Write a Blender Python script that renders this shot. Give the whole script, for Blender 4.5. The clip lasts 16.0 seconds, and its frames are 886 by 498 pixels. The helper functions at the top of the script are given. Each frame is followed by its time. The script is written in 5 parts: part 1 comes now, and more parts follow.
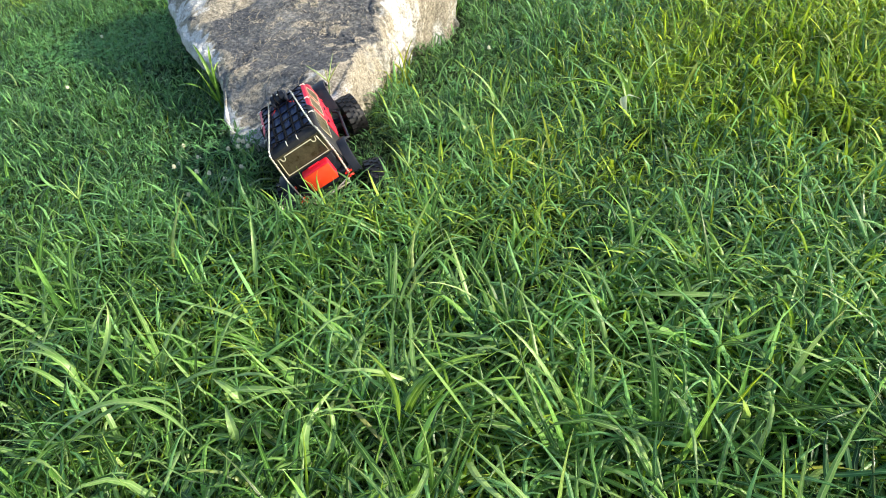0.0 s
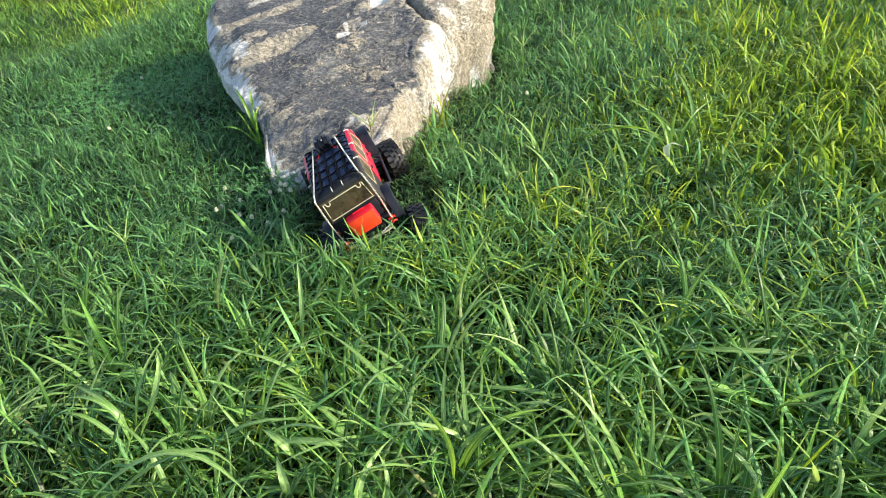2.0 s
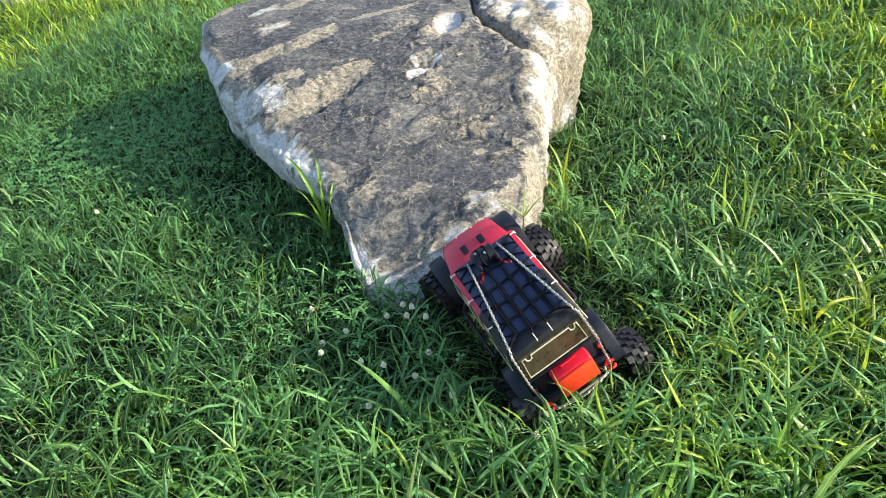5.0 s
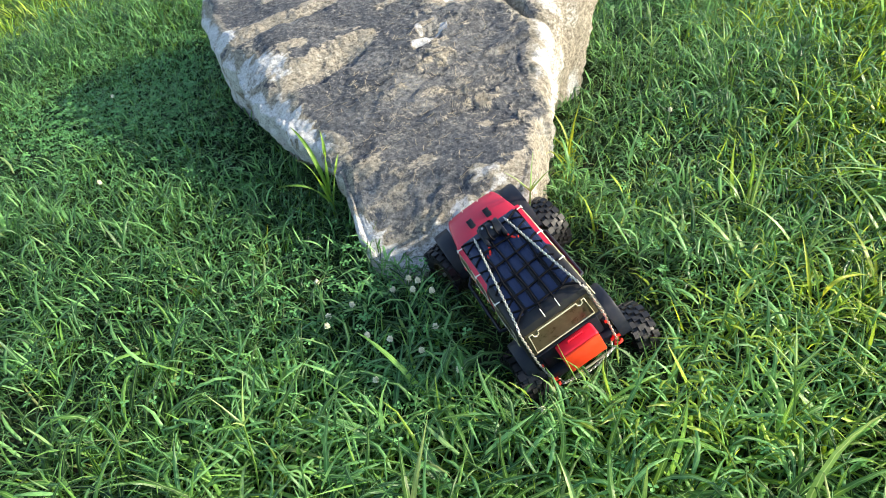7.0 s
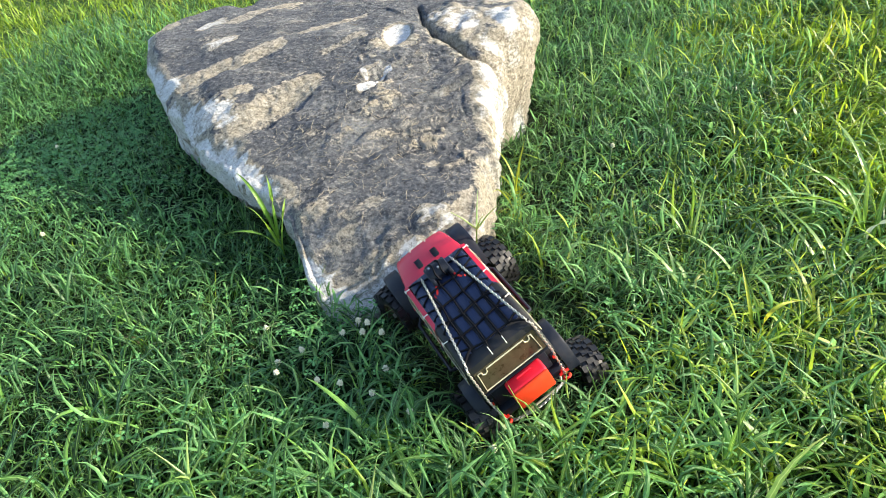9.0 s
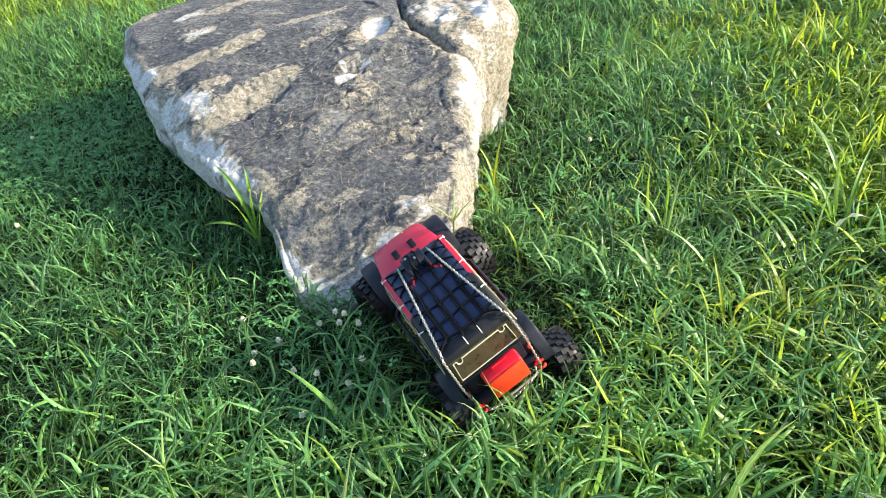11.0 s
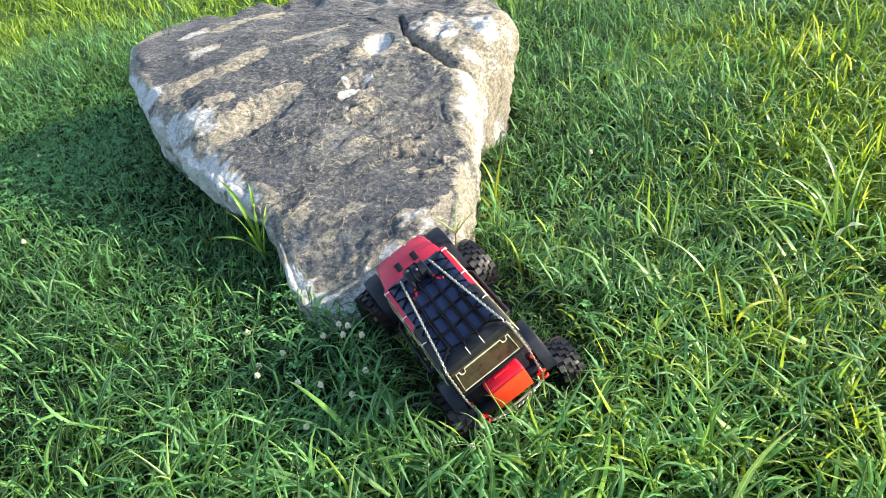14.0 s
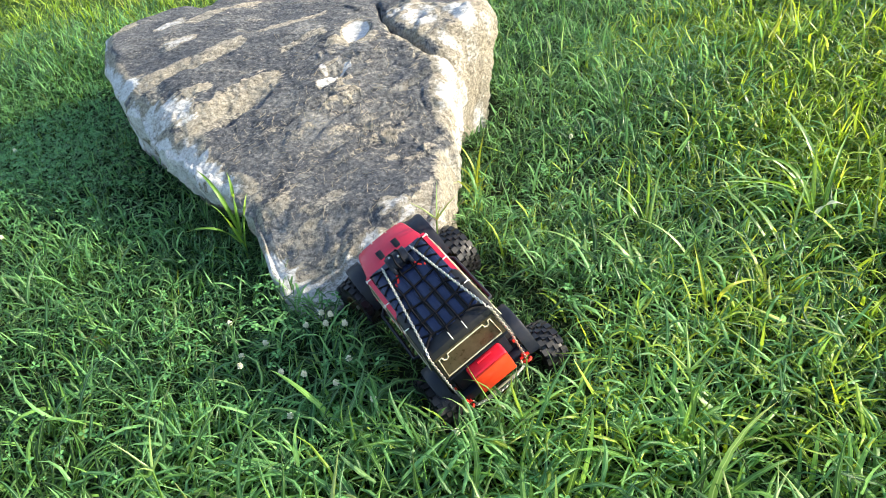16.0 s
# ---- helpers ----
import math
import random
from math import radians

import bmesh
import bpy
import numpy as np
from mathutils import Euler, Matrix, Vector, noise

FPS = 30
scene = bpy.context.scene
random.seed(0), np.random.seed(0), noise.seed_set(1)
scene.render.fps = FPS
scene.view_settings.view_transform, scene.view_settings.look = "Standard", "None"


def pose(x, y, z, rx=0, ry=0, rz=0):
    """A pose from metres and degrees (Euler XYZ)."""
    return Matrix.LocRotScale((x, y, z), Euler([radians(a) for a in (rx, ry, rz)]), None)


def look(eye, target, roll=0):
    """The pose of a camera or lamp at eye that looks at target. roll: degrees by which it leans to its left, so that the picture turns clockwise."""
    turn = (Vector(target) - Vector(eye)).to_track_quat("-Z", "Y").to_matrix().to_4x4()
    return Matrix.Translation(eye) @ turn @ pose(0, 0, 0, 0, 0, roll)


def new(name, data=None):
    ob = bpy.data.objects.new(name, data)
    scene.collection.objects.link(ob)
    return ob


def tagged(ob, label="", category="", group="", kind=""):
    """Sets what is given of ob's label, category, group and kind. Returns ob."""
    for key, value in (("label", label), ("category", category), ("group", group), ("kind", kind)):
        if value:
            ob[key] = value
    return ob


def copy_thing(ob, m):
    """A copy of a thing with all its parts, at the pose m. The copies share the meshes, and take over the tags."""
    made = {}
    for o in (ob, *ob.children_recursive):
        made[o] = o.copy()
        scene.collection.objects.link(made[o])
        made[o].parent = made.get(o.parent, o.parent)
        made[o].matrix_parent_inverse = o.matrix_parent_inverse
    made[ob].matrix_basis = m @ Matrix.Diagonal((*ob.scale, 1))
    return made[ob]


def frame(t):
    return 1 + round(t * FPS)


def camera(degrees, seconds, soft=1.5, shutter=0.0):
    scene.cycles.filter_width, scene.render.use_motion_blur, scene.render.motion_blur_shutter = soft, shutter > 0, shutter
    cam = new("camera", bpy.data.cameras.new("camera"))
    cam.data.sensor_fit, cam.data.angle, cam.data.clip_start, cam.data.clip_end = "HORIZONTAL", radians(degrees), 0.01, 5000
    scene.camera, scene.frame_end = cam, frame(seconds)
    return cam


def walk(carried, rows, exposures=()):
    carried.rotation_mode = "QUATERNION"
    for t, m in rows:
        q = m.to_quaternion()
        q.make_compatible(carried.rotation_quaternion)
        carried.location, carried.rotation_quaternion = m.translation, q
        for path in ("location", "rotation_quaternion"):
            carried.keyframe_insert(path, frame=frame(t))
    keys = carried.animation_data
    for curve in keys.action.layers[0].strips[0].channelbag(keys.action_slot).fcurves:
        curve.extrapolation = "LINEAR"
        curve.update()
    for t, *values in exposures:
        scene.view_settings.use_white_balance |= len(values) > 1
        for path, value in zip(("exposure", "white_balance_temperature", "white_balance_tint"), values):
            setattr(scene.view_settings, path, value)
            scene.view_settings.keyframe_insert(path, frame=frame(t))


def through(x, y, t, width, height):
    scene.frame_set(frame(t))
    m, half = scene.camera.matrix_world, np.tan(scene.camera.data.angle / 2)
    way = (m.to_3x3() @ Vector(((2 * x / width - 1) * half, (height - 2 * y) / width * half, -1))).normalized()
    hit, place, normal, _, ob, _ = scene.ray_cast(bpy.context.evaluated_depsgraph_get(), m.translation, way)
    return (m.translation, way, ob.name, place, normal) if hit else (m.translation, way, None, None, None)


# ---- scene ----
cam = camera(59.2, 16.0, soft=0.55)
PATH = [
    (0, (1.867, -1.583, 1.127), (1.01, -0.173, -0.003), -9.5),
    (0.5, (1.874, -1.579, 1.128), (1.004, -0.166, 0.011), -9.7),
    (1, (1.86, -1.584, 1.132), (0.983, -0.159, 0.037), -9.9),
    (1.5, (1.858, -1.581, 1.134), (0.971, -0.159, 0.042), -10.1),
    (2, (1.797, -1.59, 1.16), (0.888, -0.152, 0.109), -9.4),
    (2.5, (1.693, -1.55, 1.17), (0.804, -0.085, 0.139), -8.5),
    (3, (1.482, -1.338, 1.178), (0.58, 0.106, 0.128), -9.9),
    (3.5, (1.262, -1.225, 1.19), (0.379, 0.232, 0.142), -9.5),
    (4, (0.985, -1.187, 1.209), (0.241, 0.349, 0.165), -9.7),
    (4.5, (0.897, -1.174, 1.2), (0.197, 0.334, 0.089), -9.6),
    (4.7, (0.882, -1.171, 1.197), (0.198, 0.336, 0.074), -9.7),
    (6.8, (0.853, -1.161, 1.204), (0.206, 0.3, 0.001), -9.3),
    (7, (0.854, -1.159, 1.21), (0.191, 0.293, 0.004), -9.5),
    (7.5, (0.864, -1.16, 1.21), (0.199, 0.326, 0.048), -9.3),
    (8, (0.875, -1.154, 1.211), (0.248, 0.362, 0.066), -8.8),
    (8.5, (0.882, -1.153, 1.212), (0.277, 0.378, 0.076), -9.1),
    (9, (0.884, -1.152, 1.211), (0.307, 0.388, 0.072), -9.1),
    (11.5, (0.898, -1.166, 1.205), (0.377, 0.381, 0.049), -7.7),
    (12, (0.893, -1.168, 1.202), (0.379, 0.378, 0.041), -7.4),
    (12.5, (0.89, -1.171, 1.199), (0.331, 0.36, 0.039), -8.4),
    (13, (0.896, -1.174, 1.209), (0.341, 0.371, 0.066), -8.6),
    (13.5, (0.901, -1.174, 1.217), (0.346, 0.39, 0.101), -9.0),
    (14, (0.906, -1.178, 1.207), (0.362, 0.389, 0.089), -8.6),
    (14.5, (0.89, -1.179, 1.197), (0.354, 0.383, 0.069), -6.5),
    (15, (0.89, -1.18, 1.195), (0.365, 0.381, 0.061), -5.5),
    (15.5, (0.9, -1.178, 1.2), (0.389, 0.383, 0.058), -6.0),
    (16, (0.914, -1.178, 1.198), (0.407, 0.382, 0.054), -9.1),
]
walk(cam, [(t, look(eye, target, roll)) for t, eye, target, roll in PATH], [(0, 1.25), (3, 1.22), (4.5, 1.32), (7, 1.44), (16, 1.55)])

# ---- light ----
SUN_AZ, SUN_EL = radians(20), radians(25)        # azimuth from +x, height over the ground
sun_from = Vector((math.cos(SUN_AZ) * math.cos(SUN_EL), math.sin(SUN_AZ) * math.cos(SUN_EL), math.sin(SUN_EL)))
world = bpy.data.worlds.new("sky")
scene.world = world
world.use_nodes = True
wn = world.node_tree
sky = wn.nodes.new("ShaderNodeTexSky")
sky.sky_type, sky.sun_disc = "NISHITA", False
sky.sun_elevation, sky.sun_rotation = SUN_EL, math.atan2(sun_from.x, sun_from.y)
sky.air_density, sky.dust_density, sky.ozone_density = 1.0, 1.3, 0.9
wn.links.new(sky.outputs[0], wn.nodes["Background"].inputs[0])
wn.nodes["Background"].inputs[1].default_value = 0.145
sun = new("sun", bpy.data.lights.new("sun", "SUN"))
sun.data.energy, sun.data.angle, sun.data.color = 4.0, radians(0.6), (1.0, 0.89, 0.68)
sun.matrix_world = look(sun_from * 20, (0, 0, 0))


# ---- materials ----
def mat(name, rough=0.6, metal=0.0):
    m = bpy.data.materials.new(name)
    m.use_nodes = True
    n, l = m.node_tree.nodes, m.node_tree.links
    b = n["Principled BSDF"]
    b.inputs["Roughness"].default_value, b.inputs["Metallic"].default_value = rough, metal
    b.inputs["Specular IOR Level"].default_value = 0.3
    return m, n, l, b


def tex(n, l, kind, scale, vec=None, detail=4.0, rough=0.6):
    t = n.new(kind)
    t.inputs["Scale"].default_value = scale
    if kind == "ShaderNodeTexNoise":
        t.inputs["Detail"].default_value, t.inputs["Roughness"].default_value = detail, rough
    if vec is not None:
        l.new(vec, t.inputs["Vector"])
    return t


def ramp(n, l, fac, stops):
    r = n.new("ShaderNodeValToRGB")
    e = r.color_ramp.elements
    while len(e) < len(stops):
        e.new(0.5)
    for k, (p, c) in zip(e, stops):
        k.position, k.color = p, (*c, 1) if len(c) == 3 else c
    l.new(fac, r.inputs[0])
    return r


def mix(n, l, fac, a, b, kind="MIX"):
    m = n.new("ShaderNodeMix")
    m.data_type, m.blend_type = "RGBA", kind
    for v, i in ((fac, 0), (a, 6), (b, 7)):
        if hasattr(v, "links"):
            l.new(v, m.inputs[i])
        else:
            m.inputs[i].default_value = v if i == 0 else (*v, 1)
    return m.outputs[2]


def bump(n, l, b, height, strength=0.3, distance=0.002):
    k = n.new("ShaderNodeBump")
    k.inputs["Strength"].default_value, k.inputs["Distance"].default_value = strength, distance
    l.new(height, k.inputs["Height"])
    l.new(k.outputs[0], b.inputs["Normal"])


def object_vec(n):
    return n.new("ShaderNodeTexCoord").outputs["Object"]


def leaf_mat(name, dark, mid, light, dry, rough=0.30, through=0.36, sheen=0.30):
    """Grass and leaves: colour by blade, a pale midrib, folded and veined along it, some tips dry; light shines through.
    The attribute "leaf" holds the place across the blade (-1 to 1) and along it (0 to 1)."""
    m, n, l, b = mat(name, rough)
    b.inputs["Specular IOR Level"].default_value = sheen
    g = n.new("ShaderNodeNewGeometry")
    r = ramp(n, l, g.outputs["Random Per Island"], [(0.12, dark), (0.55, mid), (0.88, light), (0.955, light), (1.0, dry)])
    v = object_vec(n)
    big = tex(n, l, "ShaderNodeTexNoise", 1.7, v, 2.0)
    patch = ramp(n, l, big.outputs["Fac"], [(0.4, (0, 0, 0)), (0.7, (0.35, 0.35, 0.35))])
    c = mix(n, l, patch.outputs[0], r.outputs[0], light)
    fine = tex(n, l, "ShaderNodeTexNoise", 130, v, 3.0)
    c = mix(n, l, 0.3, c, ramp(n, l, fine.outputs["Fac"], [(0.3, (0.22, 0.22, 0.22)), (0.7, (0.8, 0.8, 0.8))]).outputs[0], "OVERLAY")
    at = n.new("ShaderNodeAttribute")
    at.attribute_name = "leaf"
    sx = n.new("ShaderNodeSeparateXYZ")
    l.new(at.outputs["Vector"], sx.inputs[0])
    side = n.new("ShaderNodeMath")
    side.operation = "ABSOLUTE"
    l.new(sx.outputs["X"], side.inputs[0])
    rib = ramp(n, l, side.outputs[0], [(0.06, (0.4, 0.4, 0.4)), (0.2, (0, 0, 0))])
    c = mix(n, l, rib.outputs[0], c, tuple(min(0.6, k * 1.5 + 0.04) for k in light))
    tip = ramp(n, l, sx.outputs["Y"], [(0.80, (0, 0, 0)), (0.98, (0.55, 0.55, 0.55))])
    some = ramp(n, l, g.outputs["Random Per Island"], [(0.0, (1, 1, 1)), (0.3, (0, 0, 0)), (0.6, (0.6, 0.6, 0.6)), (0.8, (0, 0, 0))])
    c = mix(n, l, mix(n, l, 1.0, tip.outputs[0], some.outputs[0], "MULTIPLY"), c, dry)
    l.new(c, b.inputs["Base Color"])
    wave = n.new("ShaderNodeMath")
    wave.operation = "SINE"
    times = n.new("ShaderNodeMath")
    times.operation = "MULTIPLY"
    l.new(side.outputs[0], times.inputs[0])
    times.inputs[1].default_value = 22
    l.new(times.outputs[0], wave.inputs[0])
    h = n.new("ShaderNodeMath")
    h.operation = "MULTIPLY_ADD"
    l.new(wave.outputs[0], h.inputs[0])
    h.inputs[1].default_value = 0.05
    l.new(side.outputs[0], h.inputs[2])
    bump(n, l, b, h.outputs[0], 1.0, 0.0012)
    t = n.new("ShaderNodeBsdfTranslucent")
    hs = n.new("ShaderNodeHueSaturation")
    hs.inputs["Hue"].default_value, hs.inputs["Saturation"].default_value, hs.inputs["Value"].default_value = 0.475, 1.1, 1.8
    l.new(c, hs.inputs["Color"])
    l.new(hs.outputs[0], t.inputs["Color"])
    s = n.new("ShaderNodeMixShader")
    s.inputs[0].default_value = through
    l.new(b.outputs[0], s.inputs[1])
    l.new(t.outputs[0], s.inputs[2])
    l.new(s.outputs[0], n["Material Output"].inputs[0])
    return m


M = {}
M["grass"] = leaf_mat("grass_blade", (0.008, 0.032, 0.006), (0.036, 0.112, 0.024), (0.215, 0.43, 0.095), (0.26, 0.27, 0.12))
M["grass_short"] = leaf_mat("lawn_blade", (0.009, 0.041, 0.013), (0.041, 0.132, 0.044), (0.195, 0.42, 0.138), (0.20, 0.26, 0.11))
# lower blades blackened to stand for the shade deep between stems
M["under"] = leaf_mat("gap_shade_blade", (0.005, 0.016, 0.004), (0.010, 0.030, 0.007), (0.020, 0.052, 0.011), (0.08, 0.068, 0.036), 0.6, 0.15, 0.2)
M["clover"] = leaf_mat("clover_leaf", (0.060, 0.190, 0.060), (0.098, 0.275, 0.085), (0.145, 0.35, 0.11), (0.16, 0.33, 0.10), 0.5, 0.25, 0.25)
# yellow-green grass that also holds the open side's sunlight in its colour
M["grass_yellow"] = leaf_mat("sunlit_yellow_green_blade", (0.020, 0.070, 0.007), (0.100, 0.225, 0.020), (0.38, 0.55, 0.075), (0.36, 0.36, 0.14))
M["tall"] = leaf_mat("tall_grass", (0.055, 0.15, 0.024), (0.12, 0.25, 0.040), (0.24, 0.38, 0.070), (0.30, 0.30, 0.13))
M["clump"] = leaf_mat("pale_clump_blade", (0.10, 0.22, 0.05), (0.18, 0.32, 0.085), (0.29, 0.43, 0.14), (0.40, 0.40, 0.18), 0.34, 0.3, 0.5)
# white base colour stands for sun glinting off a glossy leaf
M["pale_leaf"] = leaf_mat("glint_white_blade", (0.45, 0.50, 0.32), (0.52, 0.56, 0.38), (0.60, 0.62, 0.45), (0.6, 0.55, 0.4))
M["gold"] = leaf_mat("yellowed_blade", (0.16, 0.24, 0.028), (0.28, 0.36, 0.040), (0.40, 0.44, 0.06), (0.46, 0.38, 0.16))


def ground_mat():
    m, n, l, b = mat("soil_and_thatch", 0.95)
    v = object_vec(n)
    a, c = tex(n, l, "ShaderNodeTexNoise", 9, v, 6), tex(n, l, "ShaderNodeTexNoise", 120, v, 4)
    # near soil and moss blackened for the shade in gaps between blades
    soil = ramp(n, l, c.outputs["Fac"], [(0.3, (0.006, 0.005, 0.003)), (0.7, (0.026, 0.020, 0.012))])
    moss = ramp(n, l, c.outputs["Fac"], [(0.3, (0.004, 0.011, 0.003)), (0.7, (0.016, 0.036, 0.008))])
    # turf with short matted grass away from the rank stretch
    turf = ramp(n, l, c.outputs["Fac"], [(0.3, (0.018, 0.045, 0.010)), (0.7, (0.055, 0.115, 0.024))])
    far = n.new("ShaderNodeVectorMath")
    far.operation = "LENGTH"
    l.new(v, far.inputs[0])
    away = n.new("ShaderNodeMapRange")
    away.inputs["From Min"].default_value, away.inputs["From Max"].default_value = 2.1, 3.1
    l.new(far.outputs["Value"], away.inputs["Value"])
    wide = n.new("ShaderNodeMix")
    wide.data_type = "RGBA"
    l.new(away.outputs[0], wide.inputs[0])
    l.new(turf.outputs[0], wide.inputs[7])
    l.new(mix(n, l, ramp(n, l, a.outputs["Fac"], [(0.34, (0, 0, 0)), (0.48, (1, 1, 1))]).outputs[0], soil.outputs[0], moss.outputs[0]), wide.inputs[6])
    l.new(wide.outputs[2], b.inputs["Base Color"])
    bump(n, l, b, c.outputs["Fac"], 0.8, 0.01)
    return m


M["ground"] = ground_mat()


def rock_mat(name, top=1.0):
    """Pale limestone; lichen and dirt streak its upward faces, darkened and blued for grazing shade, with tan bare
    patches.
    """
    m, n, l, b = mat(name, 0.9)
    v = object_vec(n)
    g = n.new("ShaderNodeNewGeometry")
    sx = n.new("ShaderNodeSeparateXYZ")
    l.new(g.outputs["Normal"], sx.inputs[0])
    mp = n.new("ShaderNodeMapping")
    mp.inputs["Rotation"].default_value = (0, 0, radians(-46))
    mp.inputs["Scale"].default_value = (0.32, 1.0, 1.0)
    l.new(v, mp.inputs["Vector"])
    streak = tex(n, l, "ShaderNodeTexNoise", 7.5, mp.outputs[0], 6, 0.62)
    blot = tex(n, l, "ShaderNodeTexNoise", 5.0, v, 6, 0.65)
    lay = n.new("ShaderNodeMapping")
    lay.inputs["Rotation"].default_value = (0, 0, radians(-44))
    lay.inputs["Scale"].default_value = (0.85, 1.0, 1.0)
    l.new(v, lay.inputs["Vector"])
    grit = tex(n, l, "ShaderNodeTexNoise", 95, lay.outputs[0], 10, 0.82)
    dots = tex(n, l, "ShaderNodeTexVoronoi", 130, v)
    at = n.new("ShaderNodeAttribute")
    at.attribute_name = "bare"
    pale = ramp(n, l, blot.outputs["Fac"], [(0.3, (0.26, 0.248, 0.22)), (0.5, (0.39, 0.382, 0.355)), (0.7, (0.50, 0.50, 0.48))])
    pale2 = mix(n, l, 0.45, pale.outputs[0], ramp(n, l, grit.outputs["Fac"], [(0.41, (0.06, 0.06, 0.06)), (0.57, (0.85, 0.85, 0.84))]).outputs[0], "OVERLAY")
    lich_shade = ramp(n, l, grit.outputs["Fac"], [(0.37, (0.030, 0.033, 0.040)), (0.47, (0.066, 0.073, 0.086)), (0.56, (0.112, 0.119, 0.134)), (0.65, (0.26, 0.262, 0.258))])
    tan = ramp(n, l, grit.outputs["Fac"], [(0.38, (0.068, 0.062, 0.052)), (0.5, (0.150, 0.142, 0.124)), (0.62, (0.28, 0.272, 0.245))])
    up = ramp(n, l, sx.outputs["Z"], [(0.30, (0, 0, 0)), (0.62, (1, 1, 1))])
    # lichen, darkened for shade, where the face looks up and the blotches let it
    run = n.new("ShaderNodeMapping")
    run.inputs["Scale"].default_value = (1.0, 1.0, 0.12)
    l.new(v, run.inputs["Vector"])
    stain = tex(n, l, "ShaderNodeTexNoise", 17, run.outputs[0], 5, 0.65)
    pale2 = mix(n, l, 1.0, pale2, ramp(n, l, stain.outputs["Fac"], [(0.36, (0.66, 0.60, 0.52)), (0.52, (1, 1, 1))]).outputs[0], "MULTIPLY")
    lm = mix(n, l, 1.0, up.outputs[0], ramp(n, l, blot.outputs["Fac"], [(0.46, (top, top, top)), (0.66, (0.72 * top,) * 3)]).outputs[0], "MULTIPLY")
    c = mix(n, l, lm, pale2, lich_shade.outputs[0])
    # crisp crumbs of pale stone showing through the lichen
    crust = tex(n, l, "ShaderNodeTexNoise", 26, mp.outputs[0], 8, 0.78)
    cm = mix(n, l, 1.0, ramp(n, l, crust.outputs["Fac"], [(0.575, (0, 0, 0)), (0.605, (0.75, 0.75, 0.75))]).outputs[0], ramp(n, l, blot.outputs["Fac"], [(0.40, (0.15, 0.15, 0.15)), (0.55, (1, 1, 1))]).outputs[0], "MULTIPLY")
    c = mix(n, l, cm, c, mix(n, l, 0.5, tan.outputs[0], pale2))
    # thin tan streaks, and bare places where the crust has come off, both warmed for the sun on them
    tm = mix(n, l, 1.0, ramp(n, l, streak.outputs["Fac"], [(0.61, (0, 0, 0)), (0.65, (0.6, 0.6, 0.6))]).outputs[0], up.outputs[0], "MULTIPLY")
    c = mix(n, l, tm, c, tan.outputs[0])
    edge = n.new("ShaderNodeMath")
    edge.operation = "MULTIPLY_ADD"
    l.new(streak.outputs["Fac"], edge.inputs[0])
    edge.inputs[1].default_value = 1.6
    crisp = n.new("ShaderNodeMath")
    crisp.operation = "MULTIPLY_ADD"
    l.new(grit.outputs["Fac"], crisp.inputs[0])
    crisp.inputs[1].default_value = 1.1
    l.new(at.outputs["Fac"], crisp.inputs[2])
    less = n.new("ShaderNodeMath")
    less.operation = "SUBTRACT"
    l.new(crisp.outputs[0], less.inputs[0])
    less.inputs[1].default_value = 0.55
    l.new(less.outputs[0], edge.inputs[2])
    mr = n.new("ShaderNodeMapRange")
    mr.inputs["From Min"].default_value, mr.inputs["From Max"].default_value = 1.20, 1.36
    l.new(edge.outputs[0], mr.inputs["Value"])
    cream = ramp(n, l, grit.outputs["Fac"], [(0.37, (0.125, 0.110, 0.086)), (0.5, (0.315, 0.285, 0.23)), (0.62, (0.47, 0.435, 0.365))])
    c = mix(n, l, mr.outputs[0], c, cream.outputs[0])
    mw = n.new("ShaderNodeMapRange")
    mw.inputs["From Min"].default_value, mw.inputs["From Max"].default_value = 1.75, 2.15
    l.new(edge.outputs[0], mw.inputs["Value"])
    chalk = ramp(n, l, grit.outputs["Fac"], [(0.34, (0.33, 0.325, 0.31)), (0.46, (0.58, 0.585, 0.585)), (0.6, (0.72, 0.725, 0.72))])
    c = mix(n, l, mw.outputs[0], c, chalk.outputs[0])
    spots = ramp(n, l, dots.outputs["Distance"], [(0.14, (0.6, 0.6, 0.6)), (0.26, (1, 1, 1))])
    c = mix(n, l, 0.15, c, spots.outputs[0], "MULTIPLY")
    # dark pits, their shade drawn as colour, and pale crumbs, a few millimetres across
    pit = tex(n, l, "ShaderNodeTexNoise", 150, v, 3, 0.6)
    c = mix(n, l, 0.5, c, ramp(n, l, pit.outputs["Fac"], [(0.36, (0.22, 0.21, 0.20)), (0.43, (1, 1, 1))]).outputs[0], "MULTIPLY")
    pm = mix(n, l, 1.0, ramp(n, l, pit.outputs["Fac"], [(0.60, (0, 0, 0)), (0.65, (0.75, 0.75, 0.75))]).outputs[0], ramp(n, l, crust.outputs["Fac"], [(0.44, (0, 0, 0)), (0.54, (1, 1, 1))]).outputs[0], "MULTIPLY")
    c = mix(n, l, pm, c, (0.36, 0.33, 0.27))
    speck = tex(n, l, "ShaderNodeTexNoise", 260, v, 3, 0.7)
    c = mix(n, l, 0.15, c, ramp(n, l, speck.outputs["Fac"], [(0.40, (0.12, 0.12, 0.13)), (0.5, (0.5, 0.5, 0.5)), (0.60, (0.88, 0.87, 0.84))]).outputs[0], "OVERLAY")
    l.new(c, b.inputs["Base Color"])
    crumb = tex(n, l, "ShaderNodeTexVoronoi", 70, mp.outputs[0])
    fine = tex(n, l, "ShaderNodeTexNoise", 230, v, 4, 0.7)
    h = n.new("ShaderNodeMath")
